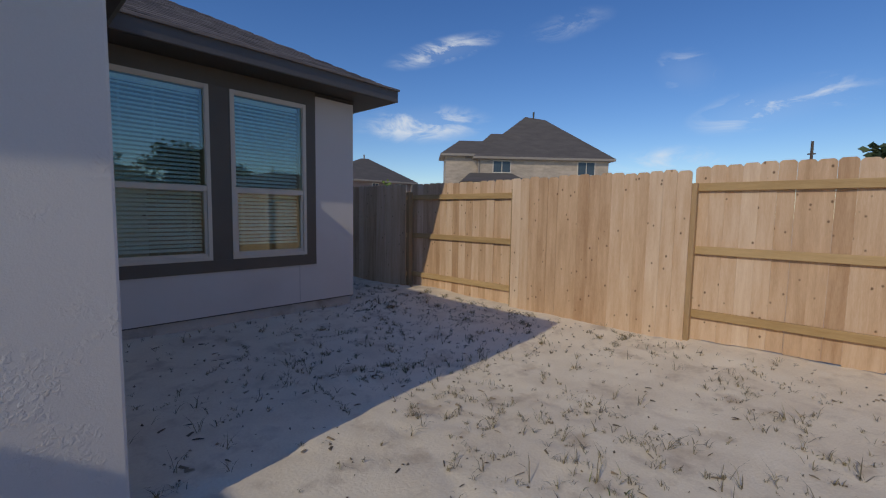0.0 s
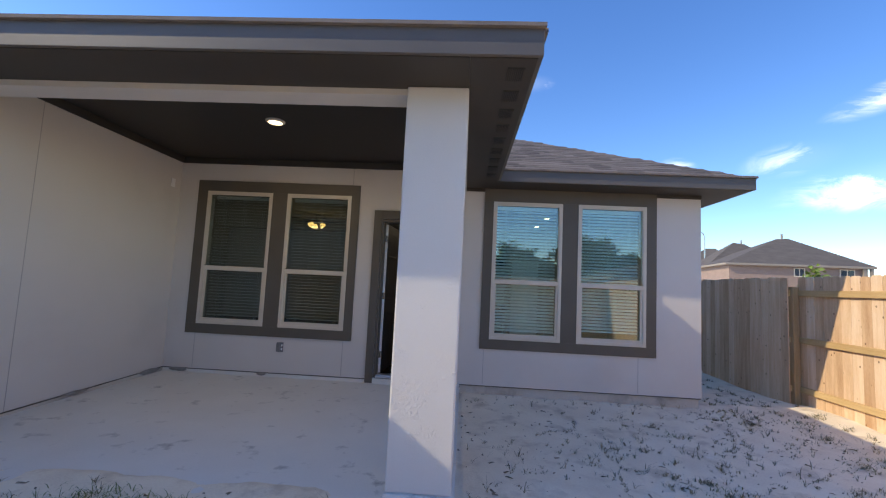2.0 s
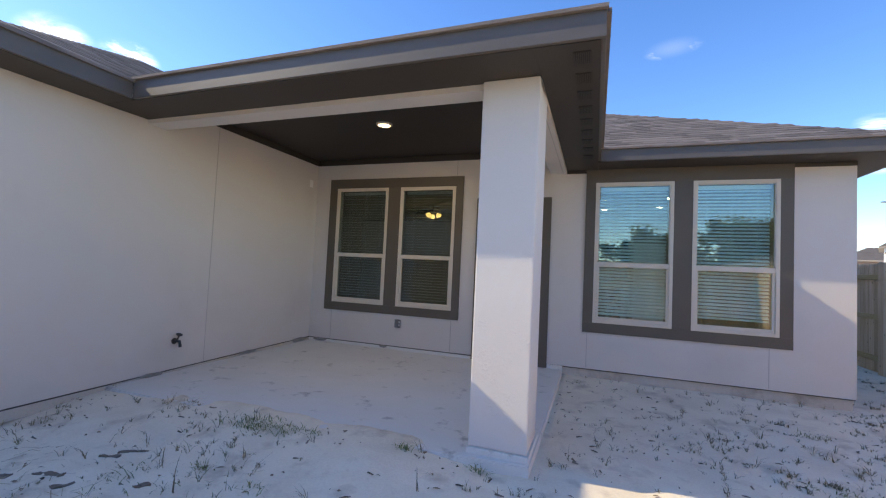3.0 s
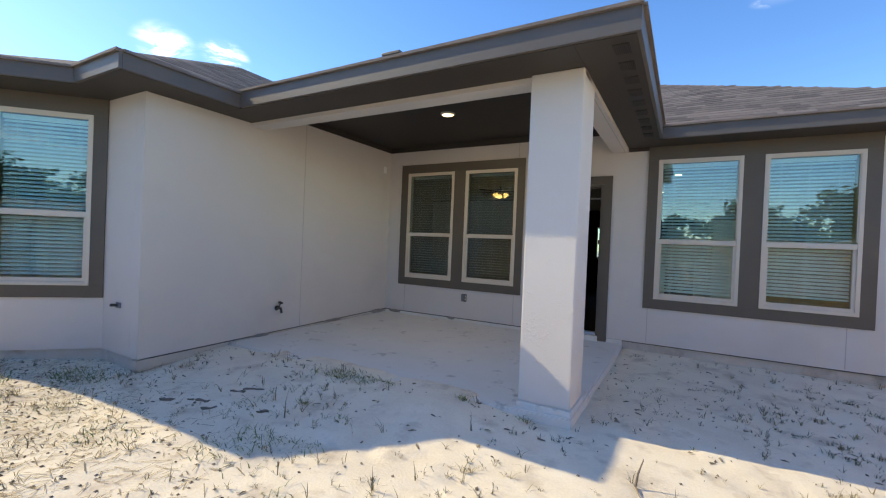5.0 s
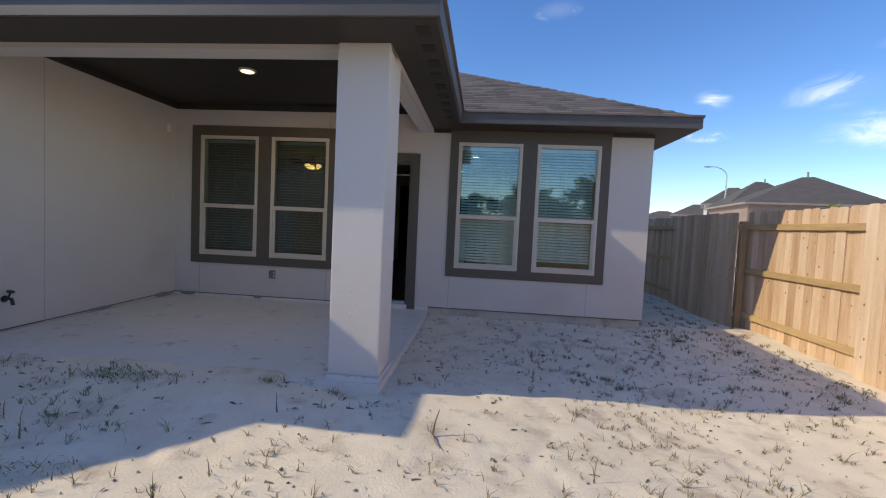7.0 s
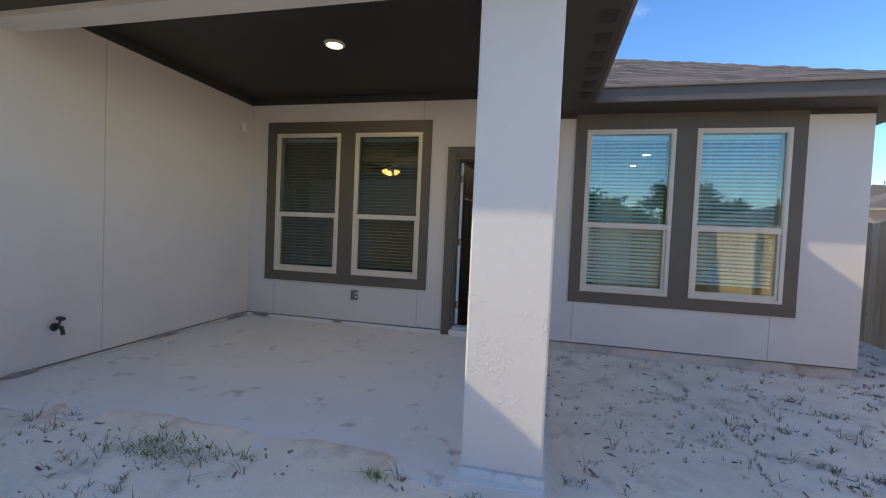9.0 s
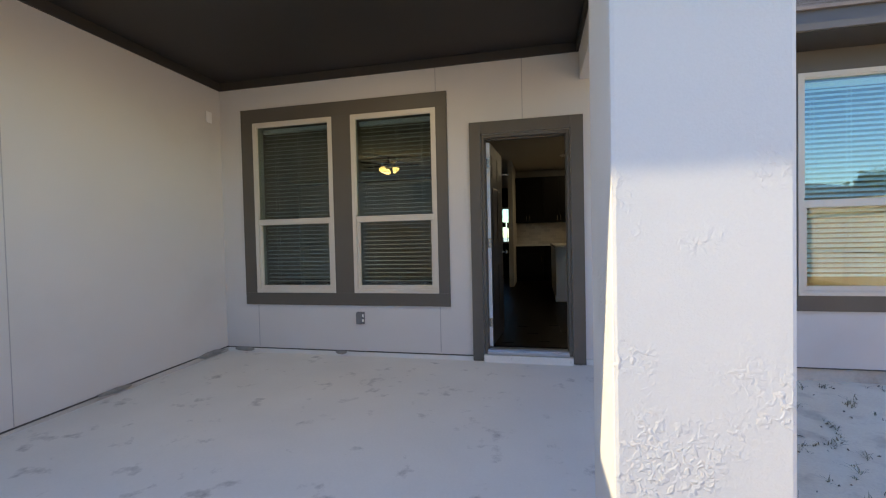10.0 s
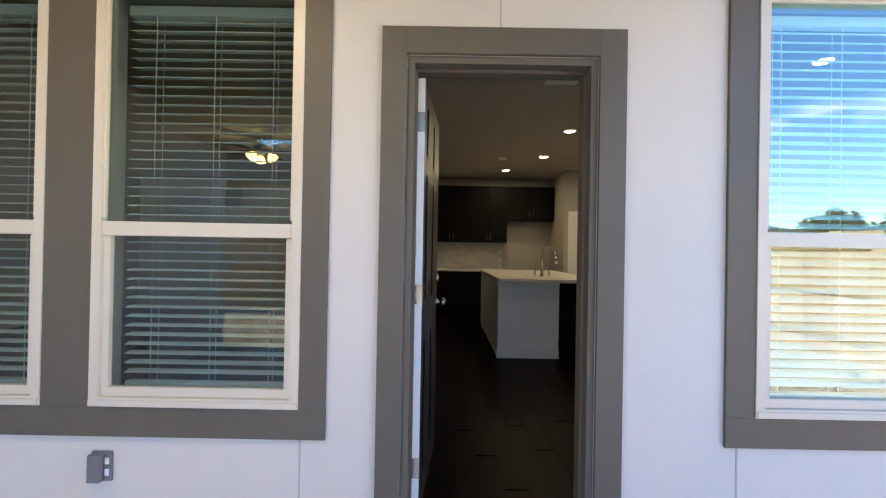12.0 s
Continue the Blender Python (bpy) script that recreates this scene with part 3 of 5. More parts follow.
def hip_points(x0, x1, y0, y1, z):
    w, d = x1 - x0, y1 - y0
    r = min(w, d) / 2
    h = z + r * SLOPE
    if w >= d:
        a, b = (x0 + r, (y0 + y1) / 2, h), (x1 - r, (y0 + y1) / 2, h)
    else:
        a, b = ((x0 + x1) / 2, y0 + r, h), ((x0 + x1) / 2, y1 - r, h)
    return a, b, w >= d


def hip_roof(x0, x1, y0, y1, z):
    bm = bmesh.new()
    a, b, wide = hip_points(x0, x1, y0, y1, z)
    c = [bm.verts.new(p) for p in ((x0, y0, z), (x1, y0, z), (x1, y1, z), (x0, y1, z))]
    va, vb = bm.verts.new(a), bm.verts.new(b)
    if wide:
        for f in ((c[0], c[1], vb, va), (c[1], c[2], vb), (c[2], c[3], va, vb), (c[3], c[0], va)):
            bm.faces.new(f)
    else:
        for f in ((c[0], c[1], va), (c[1], c[2], vb, va), (c[2], c[3], vb), (c[3], c[0], va, vb)):
            bm.faces.new(f)
    return bm


def clipped(make, *cuts):
    """The part of a mesh on the kept side of every (point, normal) cut."""
    bm = make()
    for co, no in cuts:
        bmesh.ops.bisect_plane(bm, geom=bm.verts[:] + bm.edges[:] + bm.faces[:], plane_co=co, plane_no=no, clear_outer=True)
    return bm


def joined(*parts):
    me = bpy.data.meshes.new("roof_part")
    out = bmesh.new()
    for bm in parts:
        bm.to_mesh(me)
        out.from_mesh(me)
        bm.free()
    bpy.data.meshes.remove(me)
    return out


ROOF_CUTS = {
    "main": ((((0.905, 0, 0), (-1, 0, 0)),), (((0.905, 0, 0), (1, 0, 0)), ((0, 4.96, 0), (0, -1, 0)))),
    "porch": ((((0, 4.95, 0), (0, 1, 0)),), (((0, 4.95, 0), (0, -1, 0)), ((0, 0, 3.12), (0, 0, -1)))),
    "wing": ((((0, 1.95, 0), (0, 1, 0)),), (((0, 1.95, 0), (0, -1, 0)), ((-3.63, 0, 0), (1, 0, 0)))),
}
for key, (x0, x1, y0, y1) in EAVES.items():
    drop = 0.012 if key == "porch" else 0.0
    pieces = [clipped(lambda: hip_roof(x0, x1, y0, y1, EAVE_Z - drop), *cuts) for cuts in ROOF_CUTS[key]]
    structure("roof_" + key, joined(*pieces), SHINGLE, "brown architectural shingle hip roof", "roof")
# bay roof: eave runs at 45 degrees and along the bay front
off = OV * math.tan(radians(22.5))
be0 = Vector((-4.25 + off, 0.32))
be1 = Vector((-5.26 + off, BAY_B.y - OV))
bm = bmesh.new()
pk = bm.verts.new((-7.2, 3.2, EAVE_Z + 1.55))
ring = [bm.verts.new((*p, EAVE_Z)) for p in (be0, be1, (-9.7, be1.y), (-9.7, 4.0), (be0.x, 4.0))]
for i in range(5):
    bm.faces.new((ring[i], ring[(i + 1) % 5], pk))
structure("roof_bay", bm, SHINGLE, "brown shingle roof over the bay", "roof")


def fascia(name, a, b, z0=SOFFIT_Z + 0.006, z1=EAVE_Z - 0.002, t=0.03, first=0.031):
    a, b = Vector(a), Vector(b)
    d = (b - a).length
    m = Matrix.Translation((a.x, a.y, 0)) @ Matrix.Rotation(math.atan2(b.y - a.y, b.x - a.x), 4, 'Z')
    f = structure(name, soft(boxes((first, d, 0, t, z0, z1)), 0.003), FASCIA, "grey-brown painted fascia board at the eave", "fascia", m)
    structure("drip_edge_trim", boxes((first, d + (0.028 if first else 0.01), -0.028, t, z1 - 0.002, z1 + 0.022)), SHINGLE, "dark shingle edge over the fascia", "roof edge", m)
    return f


# low roof cap behind the porch eave
rv = thing("roof_vent", "low grey-brown metal roof vent cap on the shingles", "roof vent", pose(-1.9, 2.66, EAVE_Z + 0.515))
bm = boxes((-0.1, 0.1, -0.1, 0.1, -0.06, 0.115))
soft(bm, 0.01)
part("vent_box", bm, TRIM, rv)
bm = boxes((-0.13, 0.13, -0.13, 0.13, 0.116, 0.15))
soft(bm, 0.008)
part("vent_hood", bm, FASCIA, rv)
fascia("fascia_main", (0.917, 4.47), (4.08, 4.47), first=0)
fascia("fascia_main_east", (4.08, 4.47), (4.08, 12.8))
fascia("fascia_porch", (-3.17, 1.50), (0.917, 1.50), z1=EAVE_Z + 0.02, first=0)
fascia("fascia_porch_east", (0.917, 1.50), (0.917, 4.47), z1=EAVE_Z + 0.02)
fascia("fascia_wing_east", (-3.17, 0.32), (-3.17, 1.50))
fascia("fascia_wing_front", tuple(be0), (-3.17, 0.32), first=0)
fascia("fascia_bay", tuple(be1), tuple(be0), first=0)
fascia("fascia_bay_front", (-9.7, be1.y), tuple(be1))
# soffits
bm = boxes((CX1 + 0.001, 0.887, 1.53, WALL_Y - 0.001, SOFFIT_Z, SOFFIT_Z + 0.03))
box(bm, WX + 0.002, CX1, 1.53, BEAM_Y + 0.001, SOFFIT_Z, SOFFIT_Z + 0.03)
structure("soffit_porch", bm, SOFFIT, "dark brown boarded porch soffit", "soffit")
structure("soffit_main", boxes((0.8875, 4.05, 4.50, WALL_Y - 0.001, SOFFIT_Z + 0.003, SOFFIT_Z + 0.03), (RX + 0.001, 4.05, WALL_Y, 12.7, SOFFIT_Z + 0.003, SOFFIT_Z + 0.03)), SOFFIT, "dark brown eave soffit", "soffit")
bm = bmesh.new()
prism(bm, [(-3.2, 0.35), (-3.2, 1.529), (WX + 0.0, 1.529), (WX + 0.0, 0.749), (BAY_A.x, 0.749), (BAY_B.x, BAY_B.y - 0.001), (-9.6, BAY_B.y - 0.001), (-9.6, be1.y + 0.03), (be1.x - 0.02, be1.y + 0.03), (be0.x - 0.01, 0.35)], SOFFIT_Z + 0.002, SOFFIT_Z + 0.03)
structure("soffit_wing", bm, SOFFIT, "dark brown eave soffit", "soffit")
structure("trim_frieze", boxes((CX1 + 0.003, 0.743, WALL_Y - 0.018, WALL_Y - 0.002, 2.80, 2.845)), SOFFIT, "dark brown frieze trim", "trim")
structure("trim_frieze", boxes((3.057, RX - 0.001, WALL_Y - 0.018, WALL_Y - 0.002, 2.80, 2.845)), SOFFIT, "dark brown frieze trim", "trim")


# soffit vents: slotted rectangles
def soffit_vent(x, y):
    t = thing("soffit_vent", "dark slotted vent set in the brown soffit", "vent", pose(x, y, SOFFIT_Z), group="vents along the porch soffit")
    part("backing", boxes((-0.055, 0.055, -0.085, 0.085, -0.003, 0.0)), VENT, t)
    for i in range(9):
        part("slat", boxes((-0.05 + i * 0.0125 - 0.003, -0.05 + i * 0.0125 + 0.003, -0.08, 0.08, -0.008, -0.003)), SOFFIT, t)
    return t


for i in range(9):
    soffit_vent(0.775, 1.72 + i * 0.31)

# shingle tabs on the slopes that show
tab_meshes = []
for w in (0.16, 0.22, 0.28, 0.34, 0.40):
    bm = bmesh.new()
    vs = [bm.verts.new(p) for p in ((0, 0, 0), (w, 0, 0), (w, 0.16, 0), (0, 0.16, 0), (0, 0, 0.007), (w, 0, 0.007), (w, 0.16, 0.002), (0, 0.16, 0.002))]
    for f in ((4, 5, 6, 7), (0, 1, 5, 4), (1, 2, 6, 5), (3, 0, 4, 7)):
        bm.faces.new([vs[k] for k in f])
    tab_meshes.append((w, mesh_of("shingle", bm, SHINGLE_TAB)))


def lay_tabs(roof, origin, along, length, run, lo_cut, hi_cut, seed, nearest, skip=None):
    """Courses of tabs on a slope: along the eave, up the slope; cut by hips (metres lost at each end per metre of run)."""
    rng = random.Random(seed)
    up = Vector((-along.y, along.x, 0))
    tilt = math.atan(SLOPE)
    upv = up * math.cos(tilt) + Vector((0, 0, math.sin(tilt)))
    nrm = along.cross(upv)
    rest_v, rest_f, count = [], [], 0
    r = 0.0
    while r < run:
        s, e = lo_cut * r + max(lo_cut, 0) * 0.2, length - hi_cut * r - max(hi_cut, 0) * 0.2
        u = s - rng.random() * 0.2
        while u < e - 0.05:
            w, me = rng.choice(tab_meshes)
            u2 = max(u, s)
            if u2 + w > e:
                w, me = min(tab_meshes, key=lambda q: abs(q[0] - (e - u2)))
                if w > e - u2 + 0.06:
                    break
            lift = rng.random() * 0.002
            p = Vector(origin) + along * u2 + up * r + Vector((0, 0, r * SLOPE)) + nrm * (0.004 + lift)
            m = Matrix((along, upv, nrm)).transposed().to_4x4()
            m.translation = p
            if skip and skip(p):
                u = u2 + w
                continue
            if count < nearest:
                ob = new("shingle", me)
                ob.parent = roof
                ob.matrix_basis = m
                count += 1
            else:
                b0 = len(rest_v)
                rest_v += [m @ v.co for v in me.vertices]
                rest_f += [[b0 + k for k in pl.vertices] for pl in me.polygons]
            u = u2 + w
        r += 0.14 * math.cos(tilt)
    me = bpy.data.meshes.new("shingles")
    me.from_pydata(rest_v, [], rest_f)
    me.materials.append(SHINGLE)
    ob = new("shingles", me)
    ob.parent = roof
    tagged(ob, kind="stuff")


# ---- windows ----
def window(name, m, w, label, glass=None):
    """A single-hung window: local x along the wall, y into it, z up from its sill."""
    z0, h = WIN_Z[0], WIN_Z[1] - WIN_Z[0]
    t = thing(name, label, "window", m @ pose(0, 0, z0), kind="structure")
    f = 0.04
    fr = bmesh.new()
    for d in ((0, w, -0.026, 0.05, 0, f), (0, w, -0.026, 0.05, h - f, h), (0, f, -0.026, 0.05, f, h - f), (w - f, w, -0.026, 0.05, f, h - f)):
        box(fr, *d)
    part("window_frame", fr, VINYL, t)
    part("window_sill", soft(boxes((0.004, w - 0.004, -0.034, -0.0265, 0.004, 0.03)), 0.002), VINYL, t)
    bead = bmesh.new()
    for d in ((f, w - f, -0.016, -0.004, h - f - 0.012, h - f - 0.0005), (f, f + 0.012, -0.016, -0.004, h * 0.44, h - f - 0.0125), (w - f - 0.012, w - f, -0.016, -0.004, h * 0.44, h - f - 0.0125)):
        box(bead, *d)
    part("glazing_bead", bead, VINYL, t)
    mid = h * 0.416
    part("meeting_rail", soft(boxes((f + 0.001, w - f - 0.001, -0.022, 0.03, mid - 0.032, mid + 0.03)), 0.004), VINYL, t)
    s = 0.03
    sash = bmesh.new()
    for d in ((f + 0.001, f + s, -0.008, 0.025, f + 0.001, mid - 0.033), (w - f - s, w - f - 0.001, -0.008, 0.025, f + 0.001, mid - 0.033), (f + s, w - f - s, -0.008, 0.025, f + 0.001, f + 0.04)):
        box(sash, *d)
    part("lower_sash", sash, VINYL, t)
    for a, b, c, d, y in ((f, w - f, mid + 0.03, h - f, 0.004), (f + s, w - f - s, f + 0.04, mid - 0.032, 0.012)):
        part("pane", boxes((a, b, y, y + 0.005, c, d)), glass or GLASS, t)
    return t


def blinds(m, w, tilt, label, drop=0.0):
    """Slatted blinds hung inside a window."""
    z0, h = WIN_Z[0], WIN_Z[1] - WIN_Z[0]
    t = thing("window_blinds", label, "blinds", m @ pose(0, 0.125, z0), group="blinds in the windows")
    part("headrail", soft(boxes((0.05, w - 0.05, -0.025, 0.025, h - 0.09, h - 0.045)), 0.003), BLIND, t)
    bm = bmesh.new()
    n = 9
    ww = w - 0.12
    rows = []
    for i in range(n):
        a = -0.024 + 0.048 * i / (n - 1)
        rows.append((a, 0.003 * (1 - (a / 0.024) ** 2)))
    top = [[bm.verts.new((x, a, c + 0.0012)) for a, c in rows] for x in (-ww / 2, ww / 2)]
    bot = [[bm.verts.new((x, a, c - 0.0012)) for a, c in rows] for x in (-ww / 2, ww / 2)]
    for s0, s1, flip in ((top[0], top[1], 0), (bot[0], bot[1], 1)):
        for i in range(n - 1):
            bm.faces.new((s0[i], s0[i + 1], s1[i + 1], s1[i]))
    bm.faces.new((top[0][0], top[1][0], bot[1][0], bot[0][0])), bm.faces.new((top[0][-1], top[1][-1], bot[1][-1], bot[0][-1]))
    me = mesh_of("slat", bm, BLIND)
    z = h - 0.115
    while z > 0.085 + drop:
        ob = new("slat", me)
        ob.parent = t
        ob.matrix_basis = pose(w / 2, 0, z, tilt)
        z -= 0.043
    part("bottom_rail", soft(boxes((0.06, w - 0.06, -0.02, 0.02, 0.05 + drop, 0.07 + drop)), 0.003), BLIND, t)
    for x in (w * 0.2, w * 0.5, w * 0.8):
        part("ladder_cord", boxes((x - 0.0015, x + 0.0015, -0.027, -0.0255, 0.06 + drop, h - 0.09), (x - 0.0015, x + 0.0015, 0.0255, 0.027, 0.06 + drop, h - 0.09)), BLIND, t)
    return t


def window_trim(name, m, u0, u1, frames, top):
    bm = bmesh.new()
    t0, t1 = -0.02, -0.002
    box(bm, u0, u1, t0, t1, TRIM_Z[0], WIN_Z[0] - 0.001)
    box(bm, u0, u1, t0, t1, WIN_Z[1] + 0.001, top)
    xs = [u0] + [v for f in frames for v in f] + [u1]
    for a, b in zip(xs[::2], xs[1::2]):
        box(bm, a, b - 0.001, t0, t1, WIN_Z[0], WIN_Z[1])
    structure(name, bm, TRIM, "grey-brown painted board trim round the windows", "window trim", m)


k = 1
for pair, tilt, tag in ((LEFT_PAIR, 8, "porch"), (RIGHT_PAIR, 34, "east")):
    window_trim("trim_windows_" + tag, pose(0, WALL_Y, 0), *pair, FRAMES[pair], TRIM_Z[1] if tag == "porch" else SOFFIT_Z - 0.001)
    for n, (a, b) in enumerate(FRAMES[pair]):
        # porch panes take the copy with the reflected light turned down
        window("window_%d" % k, pose(a, WALL_Y, 0), b - a, "white vinyl single-hung window with closed blinds behind it", GLASS_DIM if tag == "porch" else GLASS)
        blinds(pose(a, WALL_Y, 0), b - a, tilt, "white slatted blinds lowered inside the window", 0.10 if (tag == "east" and n == 1) else 0.0)
        k += 1
window_trim("trim_window_bay", BAY_M, bay_hole[0] - 0.135, bay_hole[1] + 0.133, [bay_hole[:2]], SOFFIT_Z)
window("window_%d" % k, BAY_M @ pose(bay_hole[0], 0, 0), 0.93, "white vinyl single-hung window in the angled bay")
blinds(BAY_M @ pose(bay_hole[0], 0, 0), 0.93, 38, "white slatted blinds lowered inside the bay window")

# ---- door ----
bm = bmesh.new()
t0, t1 = -0.022, -0.002
box(bm, -0.775, DOOR_X[0] - 0.001, t0, t1, 0.134, 2.48)
box(bm, DOOR_X[1] + 0.001, 0.295, t0, t1, 0.134, 2.48)
box(bm, DOOR_X[0], DOOR_X[1], t0, t1, DOOR_TOP + 0.001, 2.48)
structure("trim_door", bm, TRIM, "grey-brown painted board trim round the back door", "door trim", pose(0, WALL_Y, 0))
bm = bmesh.new()
jx0, jx1 = DOOR_X[0] + 0.002, DOOR_X[1] - 0.002
for x0, x1, y0, y1 in ((jx0, jx0 + 0.03, 0.0, 0.165), (jx0 + 0.03, jx0 + 0.042, 0.06, 0.09), (jx1 - 0.03, jx1, 0.0, 0.165), (jx1 - 0.042, jx1 - 0.03, 0.06, 0.09)):
    box(bm, x0, x1, y0, y1, 0.2, DOOR_TOP - 0.002)
box(bm, jx0 + 0.03, jx1 - 0.03, 0.0, 0.165, DOOR_TOP - 0.034, DOOR_TOP - 0.002)
box(bm, jx0 + 0.042, jx1 - 0.042, 0.06, 0.09, DOOR_TOP - 0.048, DOOR_TOP - 0.034)
structure("door_frame", bm, TRIM, "grey-brown painted door jamb", "door frame", pose(0, WALL_Y, 0))
structure("door_step", boxes((DOOR_X[0] + 0.0, DOOR_X[1] - 0.0, -0.05, 0.2, 0.1, 0.199)), CONCRETE, "concrete step below the door threshold", "step", pose(0, WALL_Y, 0))
sill = thing("door_threshold", "ribbed aluminium threshold under the back door", "threshold", pose(0, WALL_Y, 0.205), kind="structure")
part("sill_plate", soft(boxes((jx0 + 0.031, jx1 - 0.031, -0.03, 0.19, 0.0, 0.028)), 0.004), ALU, sill)
for i in range(3):
    part("rib", boxes((jx0 + 0.033, jx1 - 0.033, 0.0 + i * 0.035, 0.012 + i * 0.035, 0.0275, 0.036)), ALU, sill)

DOOR_W, DOOR_H = 0.775, 2.05
door = thing("door_1", "white panelled back door standing open inwards", "door", pose(jx0 + 0.034, WALL_Y + 0.10, 0.252, 0, 0, 86), kind="structure")
bm = bmesh.new()
box(bm, 0, DOOR_W, -0.04, 0.0, 0, DOOR_H)
part("leaf", soft(bm, 0.002), WHITE, door)
part("outer_skin", boxes((0.003, DOOR_W - 0.003, -0.0415, -0.0402, 0.003, DOOR_H - 0.003)), DOORPAINT, door, "dark painted outer face")
for x0, x1, z0, z1 in ((0.11, 0.36, 0.2, 0.82), (0.42, 0.67, 0.2, 0.82), (0.11, 0.36, 1.0, 1.62), (0.42, 0.67, 1.0, 1.62), (0.11, 0.36, 1.72, 1.95), (0.42, 0.67, 1.72, 1.95)):
    bm = boxes((x0, x1, -0.048, -0.0416, z0, z1))
    for v in bm.verts:
        if v.co.y < -0.045:
            v.co.x += 0.02 if v.co.x == x0 else -0.02
            v.co.z += 0.02 if v.co.z == z0 else -0.02
    part("raised_panel", bm, DOORPAINT, door)
for z, r in ((0.93, 0.028), (1.08, 0.024)):
    for s in (-1, 1):
        bm = bmesh.new()
        y = -0.04 if s < 0 else 0.0
        prof = [(0.03, 0), (0.03, 0.008), (0.012, 0.014), (0.012, 0.03), (r, 0.04), (r, 0.055), (0.016, 0.064)] if z < 1 else [(0.03, 0), (0.03, 0.012), (0.018, 0.016)]
        lathe(bm, prof, 18, pose(DOOR_W - 0.06, y, z, 90 if s < 0 else -90))
        part("door_knob" if z < 1 else "deadbolt", bm, STEEL, door, smooth=True)
for z in (0.2, 1.0, 1.8):
    part("hinge", boxes((-0.006, 0.0, -0.042, -0.004, z, z + 0.09)), STEEL, door)

# ---- small fixtures on the outside walls ----
def outlet_box(m):
    t = thing("outdoor_outlet", "grey weatherproof outlet box on the stucco wall", "outlet", m)
    part("backplate", soft(boxes((-0.045, 0.045, -0.012, -0.002, -0.065, 0.065)), 0.003), GREYBOX, t)
    part("cover", soft(boxes((-0.04, 0.015, -0.045, -0.0125, -0.06, 0.06)), 0.006), GREYBOX, t)
    for z in (-0.025, 0.025):
        part("socket", soft(boxes((0.017, 0.036, -0.018, -0.0125, z - 0.015, z + 0.015)), 0.003), WHITE, t)
    return t


outlet_box(pose(-1.97, WALL_Y, 0.535))


def wall_tap(m):
    t = thing("garden_tap", "dark metal hose tap on the stucco wall", "tap", m)
    part("flange", lathe(bmesh.new(), [(0.035, 0), (0.035, 0.006), (0.018, 0.01)], 16, pose(0, -0.002, 0, 90)), DARK, t)
    part("spout", tube(tube(bmesh.new(), (0, -0.01, 0), (0, -0.09, 0.005), 0.014), (0, -0.085, 0.008), (0, -0.105, -0.06), 0.014, 0.017), DARK, t)
    part("stem", tube(bmesh.new(), (0, -0.05, 0.01), (0, -0.075, 0.075), 0.009), DARK, t)
    part("wheel", lathe(bmesh.new(), [(0.012, 0), (0.034, 0.003), (0.034, 0.012), (0.012, 0.015)], 14, pose(0, -0.074, 0.072, 20)), DARK, t)
    return t


wall_tap(pose(WX, 2.45, 0.45, 0, 0, 90))
t = thing("wall_stub", "short dark pipe stub on the stucco wall", "pipe", pose(-4.02, 0.75, 0.62))
part("plate", soft(boxes((-0.05, 0.05, -0.01, -0.002, -0.03, 0.03)), 0.003), GREYBOX, t)
part("stub", tube(bmesh.new(), (-0.02, -0.01, 0.0), (-0.02, -0.07, 0.005), 0.016), DARK, t)
t = thing("wall_plate", "small white cover plate high on the wall", "wall plate", pose(WX, 4.725, 2.73, 0, 0, 90))
part("plate", soft(boxes((-0.04, 0.04, -0.01, -0.002, -0.06, 0.06)), 0.003), WHITE, t)


def downlight(x, y, z, lens, r, power, group):
    t = thing("recessed_light", "lit round recessed ceiling light", "ceiling light", pose(x, y, z), group=group)
    part("ring", lathe(bmesh.new(), [(r, 0), (r, -0.008), (r * 0.82, -0.022), (r * 0.78, -0.022), (r * 0.76, -0.004)], 28), FIX, t, smooth=True)
    part("lens", lathe(bmesh.new(), [(r * 0.74, -0.006), (r * 0.74, -0.018), (r * 0.5, -0.022)], 28), lens, t, smooth=True)
    if power:
        d = bpy.data.lights.new("lamp", 'AREA')
        d.shape, d.size = 'DISK', r * 1.4
        d.energy, d.color = power, (1.0, 0.84, 0.64)
        new("lamp", d).location = (x, y, z - 0.026)
    return t


downlight(-1.59, 3.42, 3.15, LAMP_ON, 0.10, 6, "porch light")

# ---- interior ----
FZ, CZ, BACK = 0.25, 3.03, 11.95
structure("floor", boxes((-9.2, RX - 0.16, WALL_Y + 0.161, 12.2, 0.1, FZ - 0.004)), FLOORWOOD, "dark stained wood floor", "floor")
structure("ceiling", boxes((-9.2, RX - 0.16, WALL_Y + 0.16, 12.2, CZ, CZ + 0.05)), INCEIL, "pale painted room ceiling", "ceiling")
# the partition at x = -0.75 is lengthened to shade the hall
structure("wall_kitchen", boxes((-0.649, RX - 0.251, BACK, BACK + 0.1, FZ, CZ), (-0.75, -0.65, 10.2, 12.199, FZ, CZ)), INNER, "pale painted kitchen wall", "wall")
structure("wall_room_west", boxes((-7.0, -6.9, WALL_Y + 0.162, BACK, FZ, CZ)), INNER, "pale painted room wall", "wall")
structure("wall_room_east", boxes((RX - 0.25, RX - 0.162, WALL_Y + 0.162, BACK, FZ, CZ)), INNER, "pale painted room wall", "wall")
structure("wall_pantry", boxes((1.72, RX - 0.251, 10.92, 11.02, FZ, CZ), (1.72, 1.82, 11.021, BACK, FZ, CZ)), INNER, "pale painted pantry wall", "wall")
